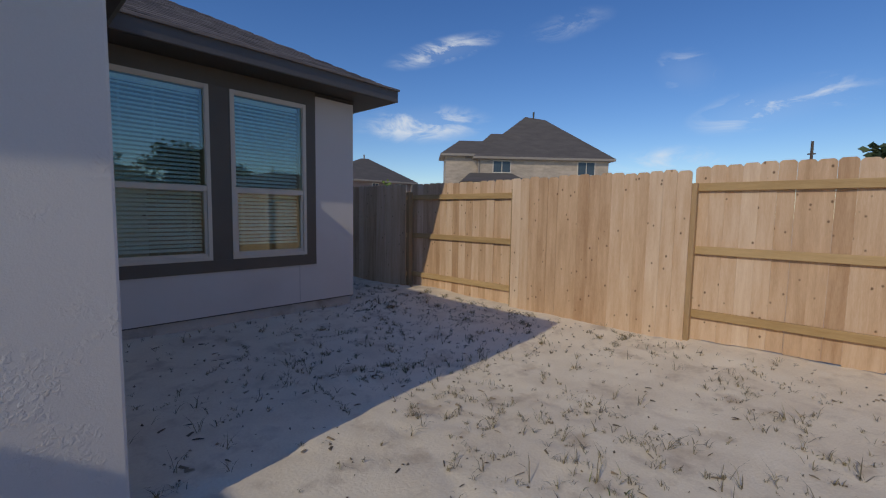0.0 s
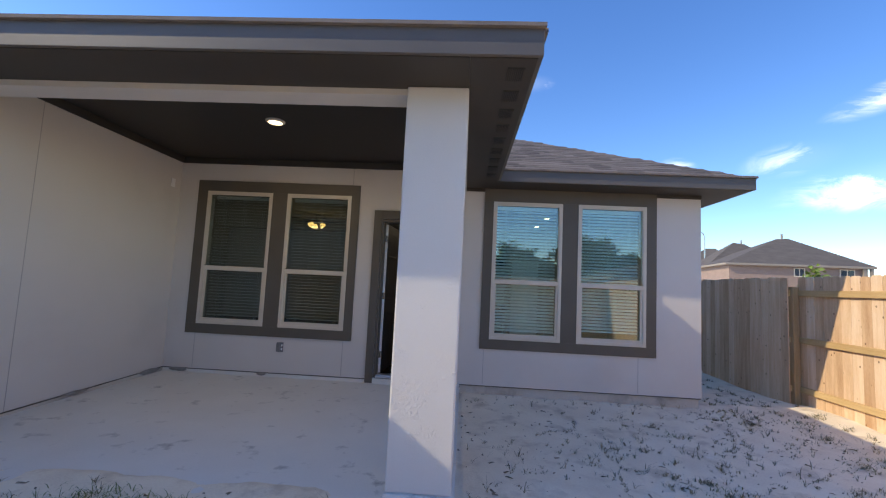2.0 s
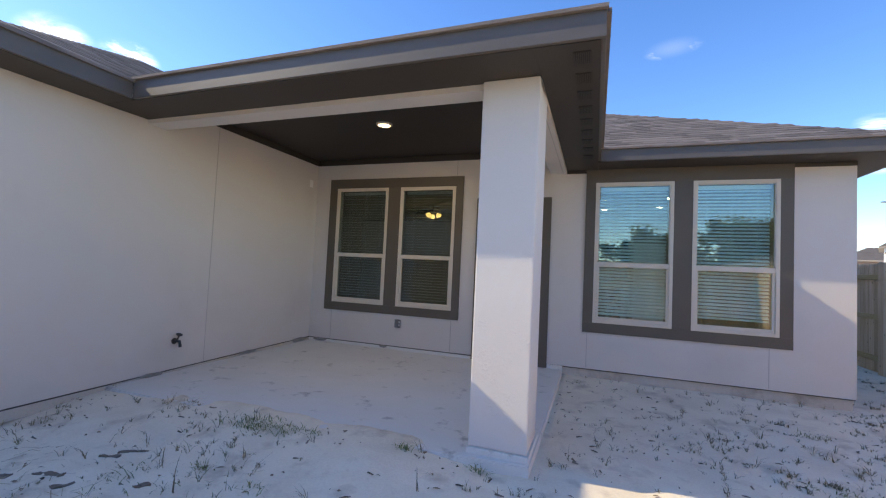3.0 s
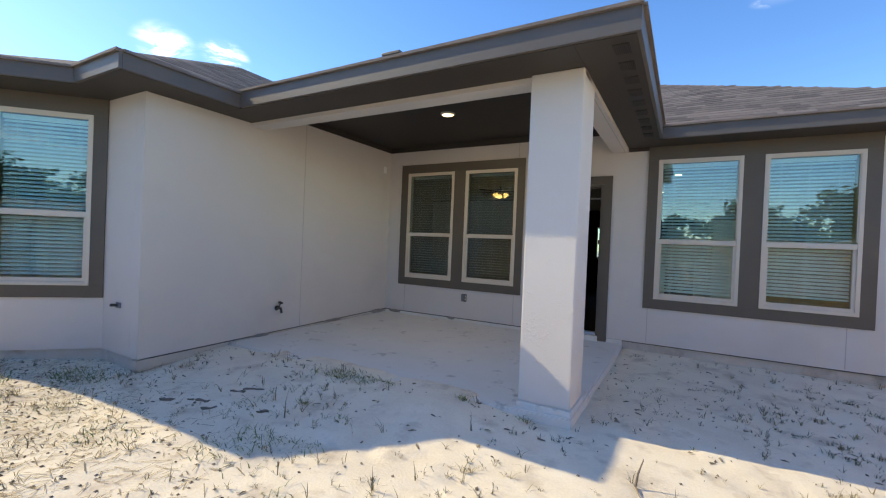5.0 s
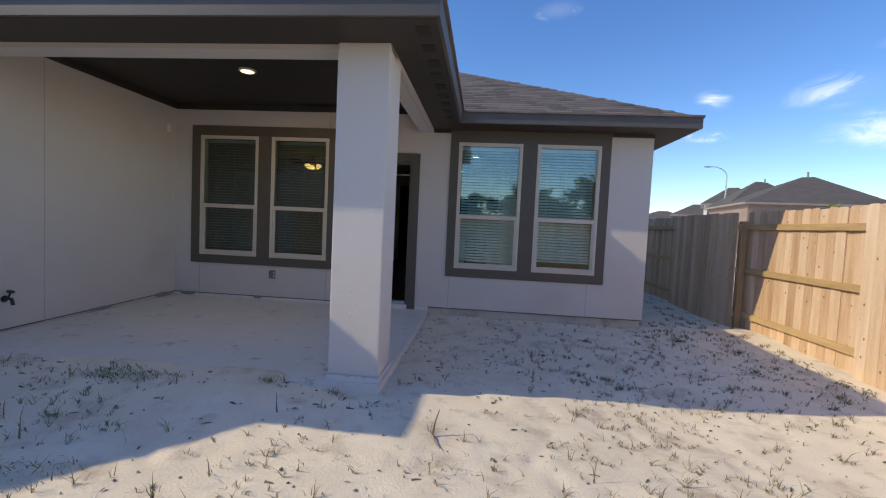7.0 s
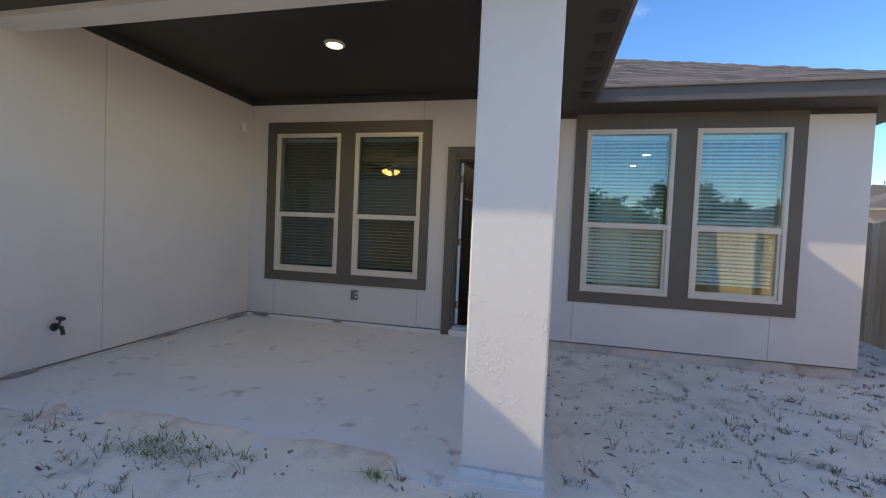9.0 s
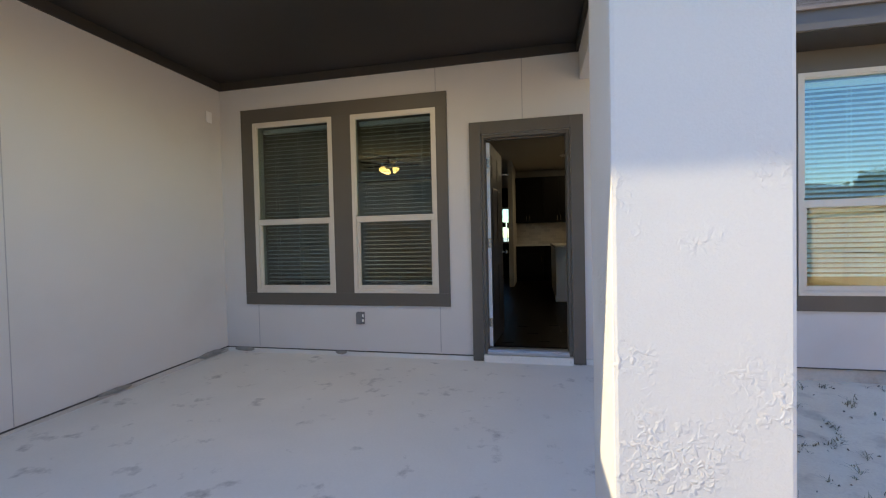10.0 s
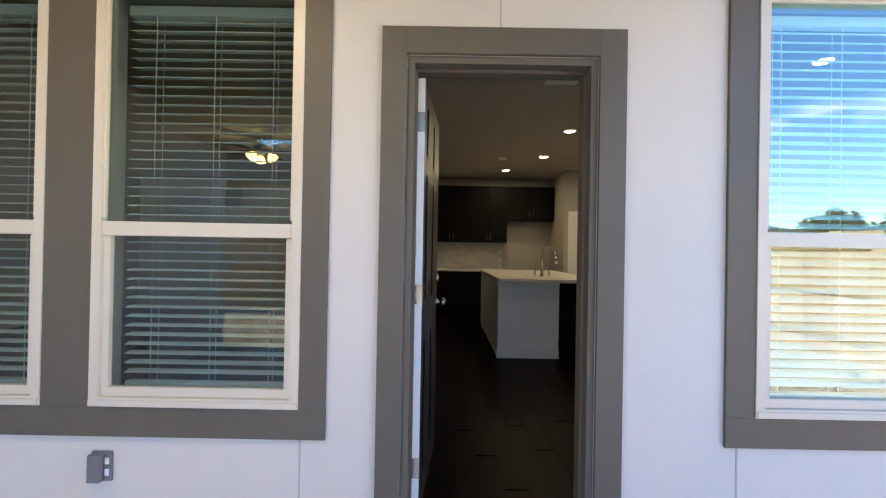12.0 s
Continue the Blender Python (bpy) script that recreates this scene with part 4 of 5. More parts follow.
hall = thing("floor_boards", "dark stained wood floor planks", "floor", kind="structure")
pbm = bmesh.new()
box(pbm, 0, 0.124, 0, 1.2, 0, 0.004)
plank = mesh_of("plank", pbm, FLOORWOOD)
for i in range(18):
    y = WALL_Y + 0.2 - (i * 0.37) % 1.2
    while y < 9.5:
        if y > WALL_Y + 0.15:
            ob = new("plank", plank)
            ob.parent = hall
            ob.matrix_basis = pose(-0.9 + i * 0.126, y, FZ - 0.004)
        y += 1.203


def upper_cabinet(x0, x1, z0, z1, y):
    t = thing("wall_cabinet", "espresso-stained wall cabinet with framed doors", "cabinet", pose(x0, y, z0), group="kitchen wall cabinets")
    w, h = x1 - x0, z1 - z0
    part("body", boxes((0.001, w - 0.001, 0.022, 0.36, 0, h)), BLACKWOOD, t)
    n = 2 if w > 0.5 else 1
    for i in range(n):
        a, b = i * w / n + 0.004, (i + 1) * w / n - 0.004
        d = part("door", soft(boxes((a, b, 0.0, 0.02, 0.004, h - 0.004)), 0.002), BLACKWOOD, t)
        part("rail_frame", boxes((a, a + 0.06, -0.006, -0.0005, 0.004, h - 0.004), (b - 0.06, b, -0.006, -0.0005, 0.004, h - 0.004), (a + 0.06, b - 0.06, -0.006, -0.0005, 0.004, 0.064), (a + 0.06, b - 0.06, -0.006, -0.0005, h - 0.064, h - 0.004)), BLACKWOOD, d)
        x = b - 0.035 if i == 0 else a + 0.035
        part("handle", tube(bmesh.new(), (x, -0.03, 0.05), (x, -0.03, 0.17), 0.005, n=8), STEEL, d)
    return t


for x0, x1 in ((-0.72, 0.02), (0.02, 0.77)):
    upper_cabinet(x0, x1, 1.70, 2.83, BACK - 0.37)
upper_cabinet(0.77, 1.71, 2.155, 2.83, BACK - 0.37)


def base_cabinet(x0, x1, y, deep, m=None):
    t = thing("base_cabinet", "espresso-stained kitchen base cabinet", "cabinet", pose(x0, y, FZ + 0.001), group="kitchen base cabinets")
    w = x1 - x0
    part("body", boxes((0.001, w - 0.001, 0.022, deep, 0.1, 0.87)), BLACKWOOD, t)
    part("plinth", boxes((0.001, w - 0.001, 0.07, deep, 0.0, 0.099)), BLACKWOOD, t)
    d = part("door", soft(boxes((0.004, w - 0.004, 0, 0.02, 0.11, 0.68)), 0.002), BLACKWOOD, t)
    part("handle", tube(bmesh.new(), (w - 0.05, -0.025, 0.5), (w - 0.05, -0.025, 0.62), 0.005, n=8), STEEL, d)
    part("drawer", soft(boxes((0.004, w - 0.004, 0, 0.02, 0.69, 0.865)), 0.002), BLACKWOOD, t)
    return t


for x0, x1 in ((-0.72, 0.0), (0.0, 0.70)):
    base_cabinet(x0, x1, BACK - 0.62, 0.6)
ct = tagged(part("countertop", soft(boxes((-0.725, 0.71, BACK - 0.65, BACK - 0.002, FZ + 0.872, FZ + 0.91)), 0.003), QUARTZ, None, "light speckled stone worktop along the kitchen wall"), category="countertop")
bs = thing("backsplash", "glossy beige tile backsplash over the worktop", "backsplash", pose(0, BACK, FZ + 0.912), kind="structure")
part("backing", boxes((-0.72, 0.72, -0.006, -0.001, 0, 0.55)), QUARTZ, bs)
tile = mesh_of("tile", soft(boxes((0, 0.148, -0.008, 0, 0, 0.072)), 0.0015, 1), TILE)
for r in range(7):
    for c in range(9):
        ob = new("tile", tile)
        ob.parent = bs
        ob.matrix_basis = pose(-0.715 + c * 0.151 + (r % 2) * 0.0755, -0.0062, 0.003 + r * 0.075)

IX0, IX1, IY, ITOP = 0.16, 0.88, 8.08, 0.95
isl = thing("kitchen_island", "white panelled kitchen island end with dark cabinets", "kitchen island", pose(0, 0, FZ + 0.001))
part("end_panel", boxes((IX0, IX1, IY, IY + 0.1, 0, ITOP - 0.04)), WHITE, isl, "white painted end panel")
part("side_panel", boxes((IX0, IX0 + 0.08, IY + 0.1005, 10.4, 0, ITOP - 0.04)), WHITE, isl)
part("cabinet_body", boxes((IX0 + 0.0805, IX1, IY + 0.1005, 10.4, 0.0, ITOP - 0.04)), BLACKWOOD, isl)
part("sink_cabinet", boxes((IX1 + 0.001, IX1 + 0.5, IY + 0.06, 10.4, 0.0, ITOP - 0.04)), BLACKWOOD, isl, "dark cabinet front beside the white panel")
for z0, z1 in ((0.0, 0.1), (ITOP - 0.10, ITOP - 0.04)):
    part("moulding", soft(boxes((IX0 - 0.015, IX1 + 0.005, IY - 0.015, IY - 0.0005, z0, z1)), 0.004), WHITE, isl)
for x in (IX0, IX1 - 0.06):
    part("stile", boxes((x, x + 0.06, IY - 0.01, IY - 0.0005, 0.101, ITOP - 0.101)), WHITE, isl)
tagged(part("countertop", soft(boxes((IX0 - 0.02, IX1 + 0.54, IY - 0.22, 10.5, FZ + ITOP - 0.037, FZ + ITOP)), 0.004), QUARTZ, None, "light stone worktop on the kitchen island"), category="countertop")
fa = thing("kitchen_faucet", "brushed nickel gooseneck kitchen faucet", "faucet", pose(0.76, 8.45, FZ + ITOP + 0.001))
part("base", lathe(bmesh.new(), [(0.03, 0), (0.03, 0.01), (0.02, 0.02), (0.018, 0.12)], 16), STEEL, fa, smooth=True)
bm = bmesh.new()
pts = [(0, 0, 0.1), (0, 0, 0.3)] + [(0.085 - 0.085 * math.cos(a), 0, 0.3 + 0.085 * math.sin(a)) for a in np.linspace(0.3, math.pi, 8)] + [(0.17, 0, 0.24)]
for a, b in zip(pts, pts[1:]):
    tube(bm, a, b, 0.011, n=10)
part("neck", bm, STEEL, fa, smooth=True)
part("spray_head", tube(bmesh.new(), (0.17, 0, 0.25), (0.178, 0, 0.17), 0.016, 0.02), STEEL, fa, smooth=True)
for x in (-0.09, 0.09):
    part("handle", lathe(bmesh.new(), [(0.02, 0), (0.016, 0.03), (0.012, 0.09), (0.016, 0.1)], 12, pose(x, 0, 0)), STEEL, fa, smooth=True)

pd = thing("door_2", "white panelled pantry door", "door", pose(1.80, 10.92, FZ + 0.002), kind="structure")
part("leaf", soft(boxes((0, 0.72, -0.03, -0.002, 0, 2.03)), 0.003), WHITE, pd)
for i in range(5):
    part("raised_panel", soft(boxes((0.1, 0.62, -0.036, -0.0305, 0.12 + i * 0.375, 0.42 + i * 0.375)), 0.004), WHITE, pd)
part("door_knob", lathe(bmesh.new(), [(0.03, 0), (0.012, 0.012), (0.012, 0.03), (0.027, 0.04), (0.02, 0.06)], 16, pose(0.65, -0.03, 0.95, 90)), STEEL, pd, smooth=True)
for x, y in ((1.04, 8.29), (1.05, 9.72), (0.62, 10.87), (2.4, 6.3), (2.2, 8.2), (2.2, 9.4)):
    downlight(x, y, CZ, LAMP_IN, 0.085, 1.4 if x < 1.2 else 1.3, "interior recessed lights")
v = thing("ceiling_vent", "white louvred ceiling air vent", "vent", pose(0.53, 6.79, CZ))
part("frame", boxes((-0.14, 0.14, -0.07, -0.05, -0.008, 0), (-0.14, 0.14, 0.05, 0.07, -0.008, 0), (-0.14, -0.12, -0.05, 0.05, -0.008, 0), (0.12, 0.14, -0.05, 0.05, -0.008, 0)), WHITE, v)
for i in range(5):
    part("slat", boxes((-0.119, 0.119, -0.045 + i * 0.02, -0.035 + i * 0.02, -0.007, -0.001)), WHITE, v)

v = thing("smoke_detector", "small white round smoke detector on the ceiling", "smoke detector", pose(0.42, 9.88, CZ))
part("body", lathe(bmesh.new(), [(0.07, 0), (0.07, -0.025), (0.05, -0.036), (0.02, -0.038)], 20), WHITE, v, smooth=True)
fan = thing("ceiling_fan", "dark ceiling fan with a lit amber glass light", "ceiling fan", pose(-3.06, 8.95, CZ))
part("rod", tube(bmesh.new(), (0, 0, 0), (0, 0, -0.12), 0.014), DARK, fan)
part("motor", lathe(bmesh.new(), [(0.03, -0.1), (0.11, -0.12), (0.12, -0.18), (0.07, -0.23)], 24), DARK, fan, smooth=True)
for i in range(5):
    a = 2 * math.pi * i / 5 + 0.3
    bm = soft(boxes((0.12, 0.62, -0.06, 0.06, -0.17, -0.162)), 0.003)
    part("blade", bm, BLACKWOOD, fan, m=pose(0, 0, 0, 0, 0, math.degrees(a)))
for i in range(3):
    a = 2 * math.pi * i / 3
    part("light_shade", lathe(bmesh.new(), [(0.025, 0), (0.055, -0.04), (0.075, -0.09), (0.04, -0.1)], 16, pose(0.11 * math.cos(a), 0.11 * math.sin(a), -0.22, 40 * math.sin(a), -40 * math.cos(a))), LAMP_FAN, fan, smooth=True)
d = bpy.data.lights.new("fan_lamp", 'POINT')
d.energy, d.color, d.shadow_soft_size = 2.5, (1, 0.75, 0.45), 0.1
new("fan_lamp", d).location = (-3.06, 8.95, CZ - 0.55)

# unseen wall, added to block the lamps so the front door stays dark
structure("wall_hall_screen", boxes((-2.0, -1.9, 8.6, 12.199, FZ, CZ)), INNER, "added pale wall that keeps lamp light out of the hall", "wall")
fd = thing("door_3", "dark espresso front door with a narrow glazed light", "door", pose(-0.97, 12.2, FZ + 0.002), kind="structure")
fd_leaf = boxes((-0.48, -0.19, -0.05, -0.004, 0, 2.4), (0.19, 0.21, -0.05, -0.004, 0, 2.4), (-0.19, 0.19, -0.05, -0.004, 0, 0.94), (-0.19, 0.19, -0.05, -0.004, 1.885, 2.4))
part("leaf", fd_leaf, BLACKWOOD, fd)
for z0, z1 in ((0.12, 0.42), (0.5, 0.8)):
    part("raised_panel", soft(boxes((-0.36, 0.12, -0.058, -0.0505, z0, z1)), 0.006), BLACKWOOD, fd)
part("door_knob", lathe(bmesh.new(), [(0.03, 0), (0.012, 0.012), (0.012, 0.03), (0.027, 0.04), (0.02, 0.06)], 16, pose(-0.42, -0.05, 0.95, 90)), STEEL, fd, smooth=True)
wl = thing("window_9", "bright narrow glazed light in the far front wall", "window", pose(-0.97, 12.2, 1.2), kind="structure")
part("window_frame", boxes((-0.188, 0.188, -0.02, 0.03, 0.002, 0.03), (-0.188, 0.188, -0.02, 0.03, 0.90, 0.928), (-0.188, -0.16, -0.02, 0.03, 0.03, 0.90), (0.16, 0.188, -0.02, 0.03, 0.03, 0.90), (-0.06, -0.05, -0.01, 0.02, 0.03, 0.90), (0.05, 0.06, -0.01, 0.02, 0.03, 0.90)), DARK, wl)
part("ornament", boxes((-0.15, 0.02, -0.012, 0.012, 0.42, 0.55), (0.06, 0.1, -0.012, 0.012, 0.4, 0.54)), DARK, wl)
g = part("pane", boxes((-0.16, 0.16, 0.0, 0.005, 0.03, 0.90)), GLASS, wl)
g.visible_shadow = False

# ---- fences ----
FENCE_X = 5.31
PH = 1.90
picket_meshes = []
for w in (0.1375, 0.1388, 0.1398):
    bm = bmesh.new()
    c = 0.026
    prof = [(-w / 2, 0.03), (w / 2, 0.03), (w / 2, PH - c), (w / 2 - c * 0.5, PH - c * 0.35), (w / 2 - c, PH), (-w / 2 + c, PH), (-w / 2 + c * 0.5, PH - c * 0.35), (-w / 2, PH - c)]
    f, b = [bm.verts.new((-0.008, y, z)) for y, z in prof], [bm.verts.new((0.008, y, z)) for y, z in prof]
    bm.faces.new(f), bm.faces.new(b[::-1])
    for i in range(8):
        bm.faces.new((f[i], f[(i + 1) % 8], b[(i + 1) % 8], b[i]))
    picket_meshes.append(mesh_of("picket", bm, CEDAR))
BAY = 2.24
rail_mesh = mesh_of("rail", soft(boxes((-0.019, 0.019, 0.0, BAY - 0.004, -0.042, 0.042)), 0.003, 1), RAILWOOD)
cap_mesh = mesh_of("rail", soft(boxes((-0.045, 0.045, 0.0, BAY - 0.004, -0.019, 0.019)), 0.003, 1), RAILWOOD)
post_mesh = mesh_of("post", soft(boxes((-0.044, 0.044, -0.044, 0.044, -0.3, 1.76)), 0.004, 1), POSTWOOD)


def fence_bay(m, face_in, seed, label):
    """One bay of fence along local y; pickets on the yard side or on the far side of the rails."""
    rng = random.Random(seed)
    t = thing("fence_panel", label, "fence", m, group="wooden fence round the yard")
    p = new("post", post_mesh)
    p.parent = t
    p.matrix_basis = pose(0.0, 0, 0)
    sx = -0.075 if face_in else 0.075
    for z in (0.31, 1.0, 1.67):
        r = new("rail", rail_mesh)
        r.parent = t
        r.matrix_basis = pose(sx - math.copysign(0.028, sx), 0.002, z, 0, 0 if z < 1.4 else 0, 0)
    n = 16
    for i in range(n):
        q = new("picket", rng.choice(picket_meshes))
        q.parent = t
        q.matrix_basis = pose(sx + rng.uniform(-0.0025, 0.0025), (i + 0.5) * BAY / n + rng.uniform(-0.001, 0.001), 0.0 + rng.uniform(-0.012, 0.012), 0, rng.uniform(-0.25, 0.25), rng.uniform(-0.7, 0.7))
    return t


y0 = 1.09
IN = "flush fence bay of new cedar pickets"
OUT = "fence bay with exposed rails over new cedar pickets"
for i in range(-2, 5):
    y = y0 + i * BAY
    z = -0.05 + (0.05 if i <= -1 else 0.0)
    fence_bay(pose(FENCE_X, y, z), i % 2 == 0, 40 + i, IN if i % 2 == 0 else OUT)
for i in range(10):
    fence_bay(pose(FENCE_X - 0.06 - i * BAY, -3.47, 0.0, 0, 0, 90), i % 2 == 0, 80 + i, IN if i % 2 == 0 else OUT)
for i in range(4):
    fence_bay(pose(-17.2, -3.4 + i * BAY, 0.0, 0, 0, 0), i % 2 == 1, 110 + i, OUT)


# ---- neighbours ----
def house(x0, x1, y0, y1, eave, slope, wall, label, windows=(), over=0.45):
    t = thing("neighbour_house", label, "house", pose((x0 + x1) / 2, (y0 + y1) / 2, 0), group="neighbouring houses")
    cx, cy = (x0 + x1) / 2, (y0 + y1) / 2
    w, d = (x1 - x0) / 2, (y1 - y0) / 2
    part("wall", boxes((-w, w, -d, d, -0.3, eave)), wall, t)
    bm = bmesh.new()
    W, D = w + over, d + over
    r = min(W, D)
    h = eave + r * slope
    c = [bm.verts.new(p) for p in ((-W, -D, eave), (W, -D, eave), (W, D, eave), (-W, D, eave))]
    a, b = ((0, -D + r, h), (0, D - r, h)) if D > W else ((-W + r, 0, h), (W - r, 0, h))
    va, vb = bm.verts.new(a), bm.verts.new(b)
    fs = ((c[0], c[1], va), (c[1], c[2], vb, va), (c[2], c[3], vb), (c[3], c[0], va, vb)) if D > W else ((c[0], c[1], vb, va), (c[1], c[2], vb), (c[2], c[3], va, vb), (c[3], c[0], va))
    for f in fs:
        bm.faces.new(f)
    bm.faces.new(c[::-1])
    roof = part("roof", bm, FARROOF, t)
    part("eave_board", boxes((-W - 0.02, W + 0.02, -D - 0.02, D + 0.02, eave - 0.2, eave - 0.002)), FARTRIM, t)
    part("vent_pipe", tube(bmesh.new(), (a[0], a[1], h - 0.3), (a[0], a[1], h + 0.45), 0.09, n=8), FARTRIM, roof)
    for side, u, z, ww, wh in windows:
        m = {"w": pose(-w, u - cy, z, 0, 0, -90), "s": pose(u - cx, -d, z), "n": pose(u - cx, d, z, 0, 0, 180), "e": pose(w, u - cy, z, 0, 0, 90)}[side]
        wi = part("window", boxes((-ww / 2 - 0.08, ww / 2 + 0.08, -0.05, -0.002, -0.08, 0.0), (-ww / 2 - 0.08, ww / 2 + 0.08, -0.05, -0.002, wh, wh + 0.08), (-ww / 2 - 0.08, -ww / 2, -0.05, -0.002, 0, wh), (ww / 2, ww / 2 + 0.08, -0.05, -0.002, 0, wh), (-0.03, 0.03, -0.05, -0.002, 0, wh)), VINYL, t, m=m)
        part("pane", boxes((-ww / 2, ww / 2, -0.02, -0.003, 0, wh)), FARGLASS, wi)
    return t


def facing(x, y, turn):
    return Matrix.Translation((x, y, 0)) @ pose(0, 0, 0, 0, 0, turn)


def hip_block(t, x0, x1, y0, y1, eave, ridge, wall, over=0.45, roof_mat=None):
    """Walls and a hip roof over the eave rectangle; ridge is ((x, y, z), (x, y, z))."""
    part("wall", boxes((x0 + over, x1 - over, y0 + over, y1 - over, -1.3, eave - 0.15)), wall, t)
    bm = bmesh.new()
    c = [bm.verts.new(p) for p in ((x0, y0, eave), (x1, y0, eave), (x1, y1, eave), (x0, y1, eave))]
    va, vb = [bm.verts.new(p) for p in ridge]
    for f in ((c[0], c[1], vb, va), (c[1], c[2], vb), (c[2], c[3], va, vb), (c[3], c[0], va), (c[3], c[2], c[1], c[0])):
        bm.faces.new(f)
    r = part("roof", bm, roof_mat or FARROOF, t)
    part("eave_board", boxes((x0 - 0.02, x1 + 0.02, y0 - 0.02, y1 + 0.02, eave - 0.2, eave - 0.002)), FARTRIM, t)
    return r


def far_window(t, x0, x1, y, z0, z1, bars=1):
    w = x1 - x0
    dims = [(-0.08, w + 0.08, -0.05, -0.002, -0.08, 0.0), (-0.08, w + 0.08, -0.05, -0.002, z1 - z0, z1 - z0 + 0.08), (-0.08, 0, -0.05, -0.002, 0, z1 - z0), (w, w + 0.08, -0.05, -0.002, 0, z1 - z0)]
    dims += [(w * (i + 1) / (bars + 1) - 0.03, w * (i + 1) / (bars + 1) + 0.03, -0.05, -0.002, 0, z1 - z0) for i in range(bars)]
    wi = part("window", boxes(*dims), VINYL, t, m=pose(x0, y, z0))
    part("pane", boxes((0, w, -0.02, -0.003, 0, z1 - z0)), FARGLASS, wi)


# two-storey house over the fence, turned to its own street
t = thing("neighbour_house", "two-storey tan brick house with dark hip roofs", "house", Matrix.Translation((0, 0, 0.7)) @ facing(27.7, 25.53, -43.85), group="neighbouring houses")
r = hip_block(t, 2.45, 15.2, 0.0, 11.2, 5.67, ((8.26, 5.6, 10.37), (10.28, 5.6, 10.12)), BRICK_FAR)
part("vent_pipe", tube(bmesh.new(), (9.1, 5.6, 10.0), (9.1, 5.6, 10.85), 0.09, n=8), DARK, r)
hip_block(t, -0.4, 6.2, 0.3, 4.5, 5.9, ((1.4, 2.4, 7.35), (6.0, 2.4, 7.35)), BRICK_FAR)
hip_block(t, 1.8, 8.0, 0.7, 5.4, 5.69, ((4.43, 3.0, 8.16), (7.0, 3.0, 8.16)), BRICK_FAR)
bm = bmesh.new()
lo = [bm.verts.new(p) for p in ((1.2, -2.4, 3.3), (6.9, -2.4, 3.3), (6.9, 0.44, 3.3), (1.2, 0.44, 3.3))]
hi = [bm.verts.new(p) for p in ((2.2, 0.44, 4.25), (6.0, 0.44, 4.25))]
for f in ((lo[0], lo[1], hi[1], hi[0]), (lo[1], lo[2], hi[1]), (lo[3], lo[0], hi[0]), (lo[2], lo[3], hi[0], hi[1]), tuple(lo[::-1])):
    bm.faces.new(f)
part("porch_roof", bm, FARROOF, t)
part("porch_wall", boxes((1.6, 6.5, -1.9, 0.44, -1.3, 3.29)), BRICK_FAR, t)
far_window(t, 4.3, 5.8, 0.45, 4.35, 5.3)
far_window(t, 11.95, 13.45, 0.45, 4.25, 5.35)
part("downspout", tube(bmesh.new(), (3.0, 0.38, -0.8), (3.0, 0.38, 5.5), 0.06, n=8), FARTRIM, t)

# rose brick house with stepped hips, and the row behind it
t = thing("neighbour_house", "rose brick house with stepped dark hip roofs", "house", facing(27.0, 43.7, -9.1), group="neighbouring houses")
r = hip_block(t, 0.0, 12.9, 0.0, 10.5, 5.3, ((7.0, 5.0, 8.45), (8.1, 5.0, 8.5)), BRICK_PINK)
part("vent_pipe", tube(bmesh.new(), (7.5, 5.0, 8.3), (7.5, 5.0, 9.0), 0.1, n=8), FARTRIM, r)
r = hip_block(t, 0.3, 9.0, 5.6, 13.0, 5.32, ((4.4, 9.2, 8.42), (5.6, 9.2, 8.3)), BRICK_PINK)
part("vent_pipe", tube(bmesh.new(), (5.3, 9.2, 8.2), (5.3, 9.2, 8.75), 0.08, n=8), FARTRIM, r)
far_window(t, 6.3, 7.1, 0.45, 4.2, 4.9)
far_window(t, 10.2, 11.3, 0.45, 3.9, 4.9)
for x in (11.9, 12.5):
    part("porch_post", boxes((x, x + 0.22, 0.1, 0.32, -0.3, 5.1)), FARTRIM, t)
t = thing("neighbour_house", "distant white sided house with dark roof", "house", facing(32.3, 63.6, -26), group="neighbouring houses")
hip_block(t, 0.0, 8.0, 0.0, 9.0, 6.5, ((3.4, 4.5, 9.2), (4.6, 4.5, 9.2)), SIDING)
far_window(t, 0.9, 1.7, 0.45, 4.6, 5.6)
t = thing("neighbour_house", "distant rose brick house with low dark roof", "house", facing(34.5, 77.5, -22), group="neighbouring houses")
hip_block(t, -0.5, 9.0, 0.0, 9.0, 5.5, ((3.2, 4.5, 7.6), (5.0, 4.5, 7.6)), BRICK_PINK)
t = thing("neighbour_house", "distant tan brick house with low dark roof", "house", facing(33.5, 94.0, -20), group="neighbouring houses")
hip_block(t, 0.0, 11.0, 0.0, 9.0, 5.3, ((4.6, 4.5, 7.1), (6.4, 4.5, 7.1)), BRICK_FAR)
house(-19, -4, -32, -20, 5.8, 0.6, BRICK_FAR, "two-storey tan brick house behind the yard", (("n", -14, 1.0, 1.6, 1.5), ("n", -8, 1.0, 1.6, 1.5), ("n", -14, 4.0, 1.4, 1.3), ("n", -8, 4.0, 1.4, 1.3)))
house(12, 26, -34, -22, 2.9, 0.3, BRICK_PINK, "single-storey rose brick house behind the yard", (("n", 18, 1.0, 1.6, 1.5),))
house(-34, -20, -10, 6, 3.2, 0.55, BRICK_FAR, "single-storey tan brick house beside the yard", ())


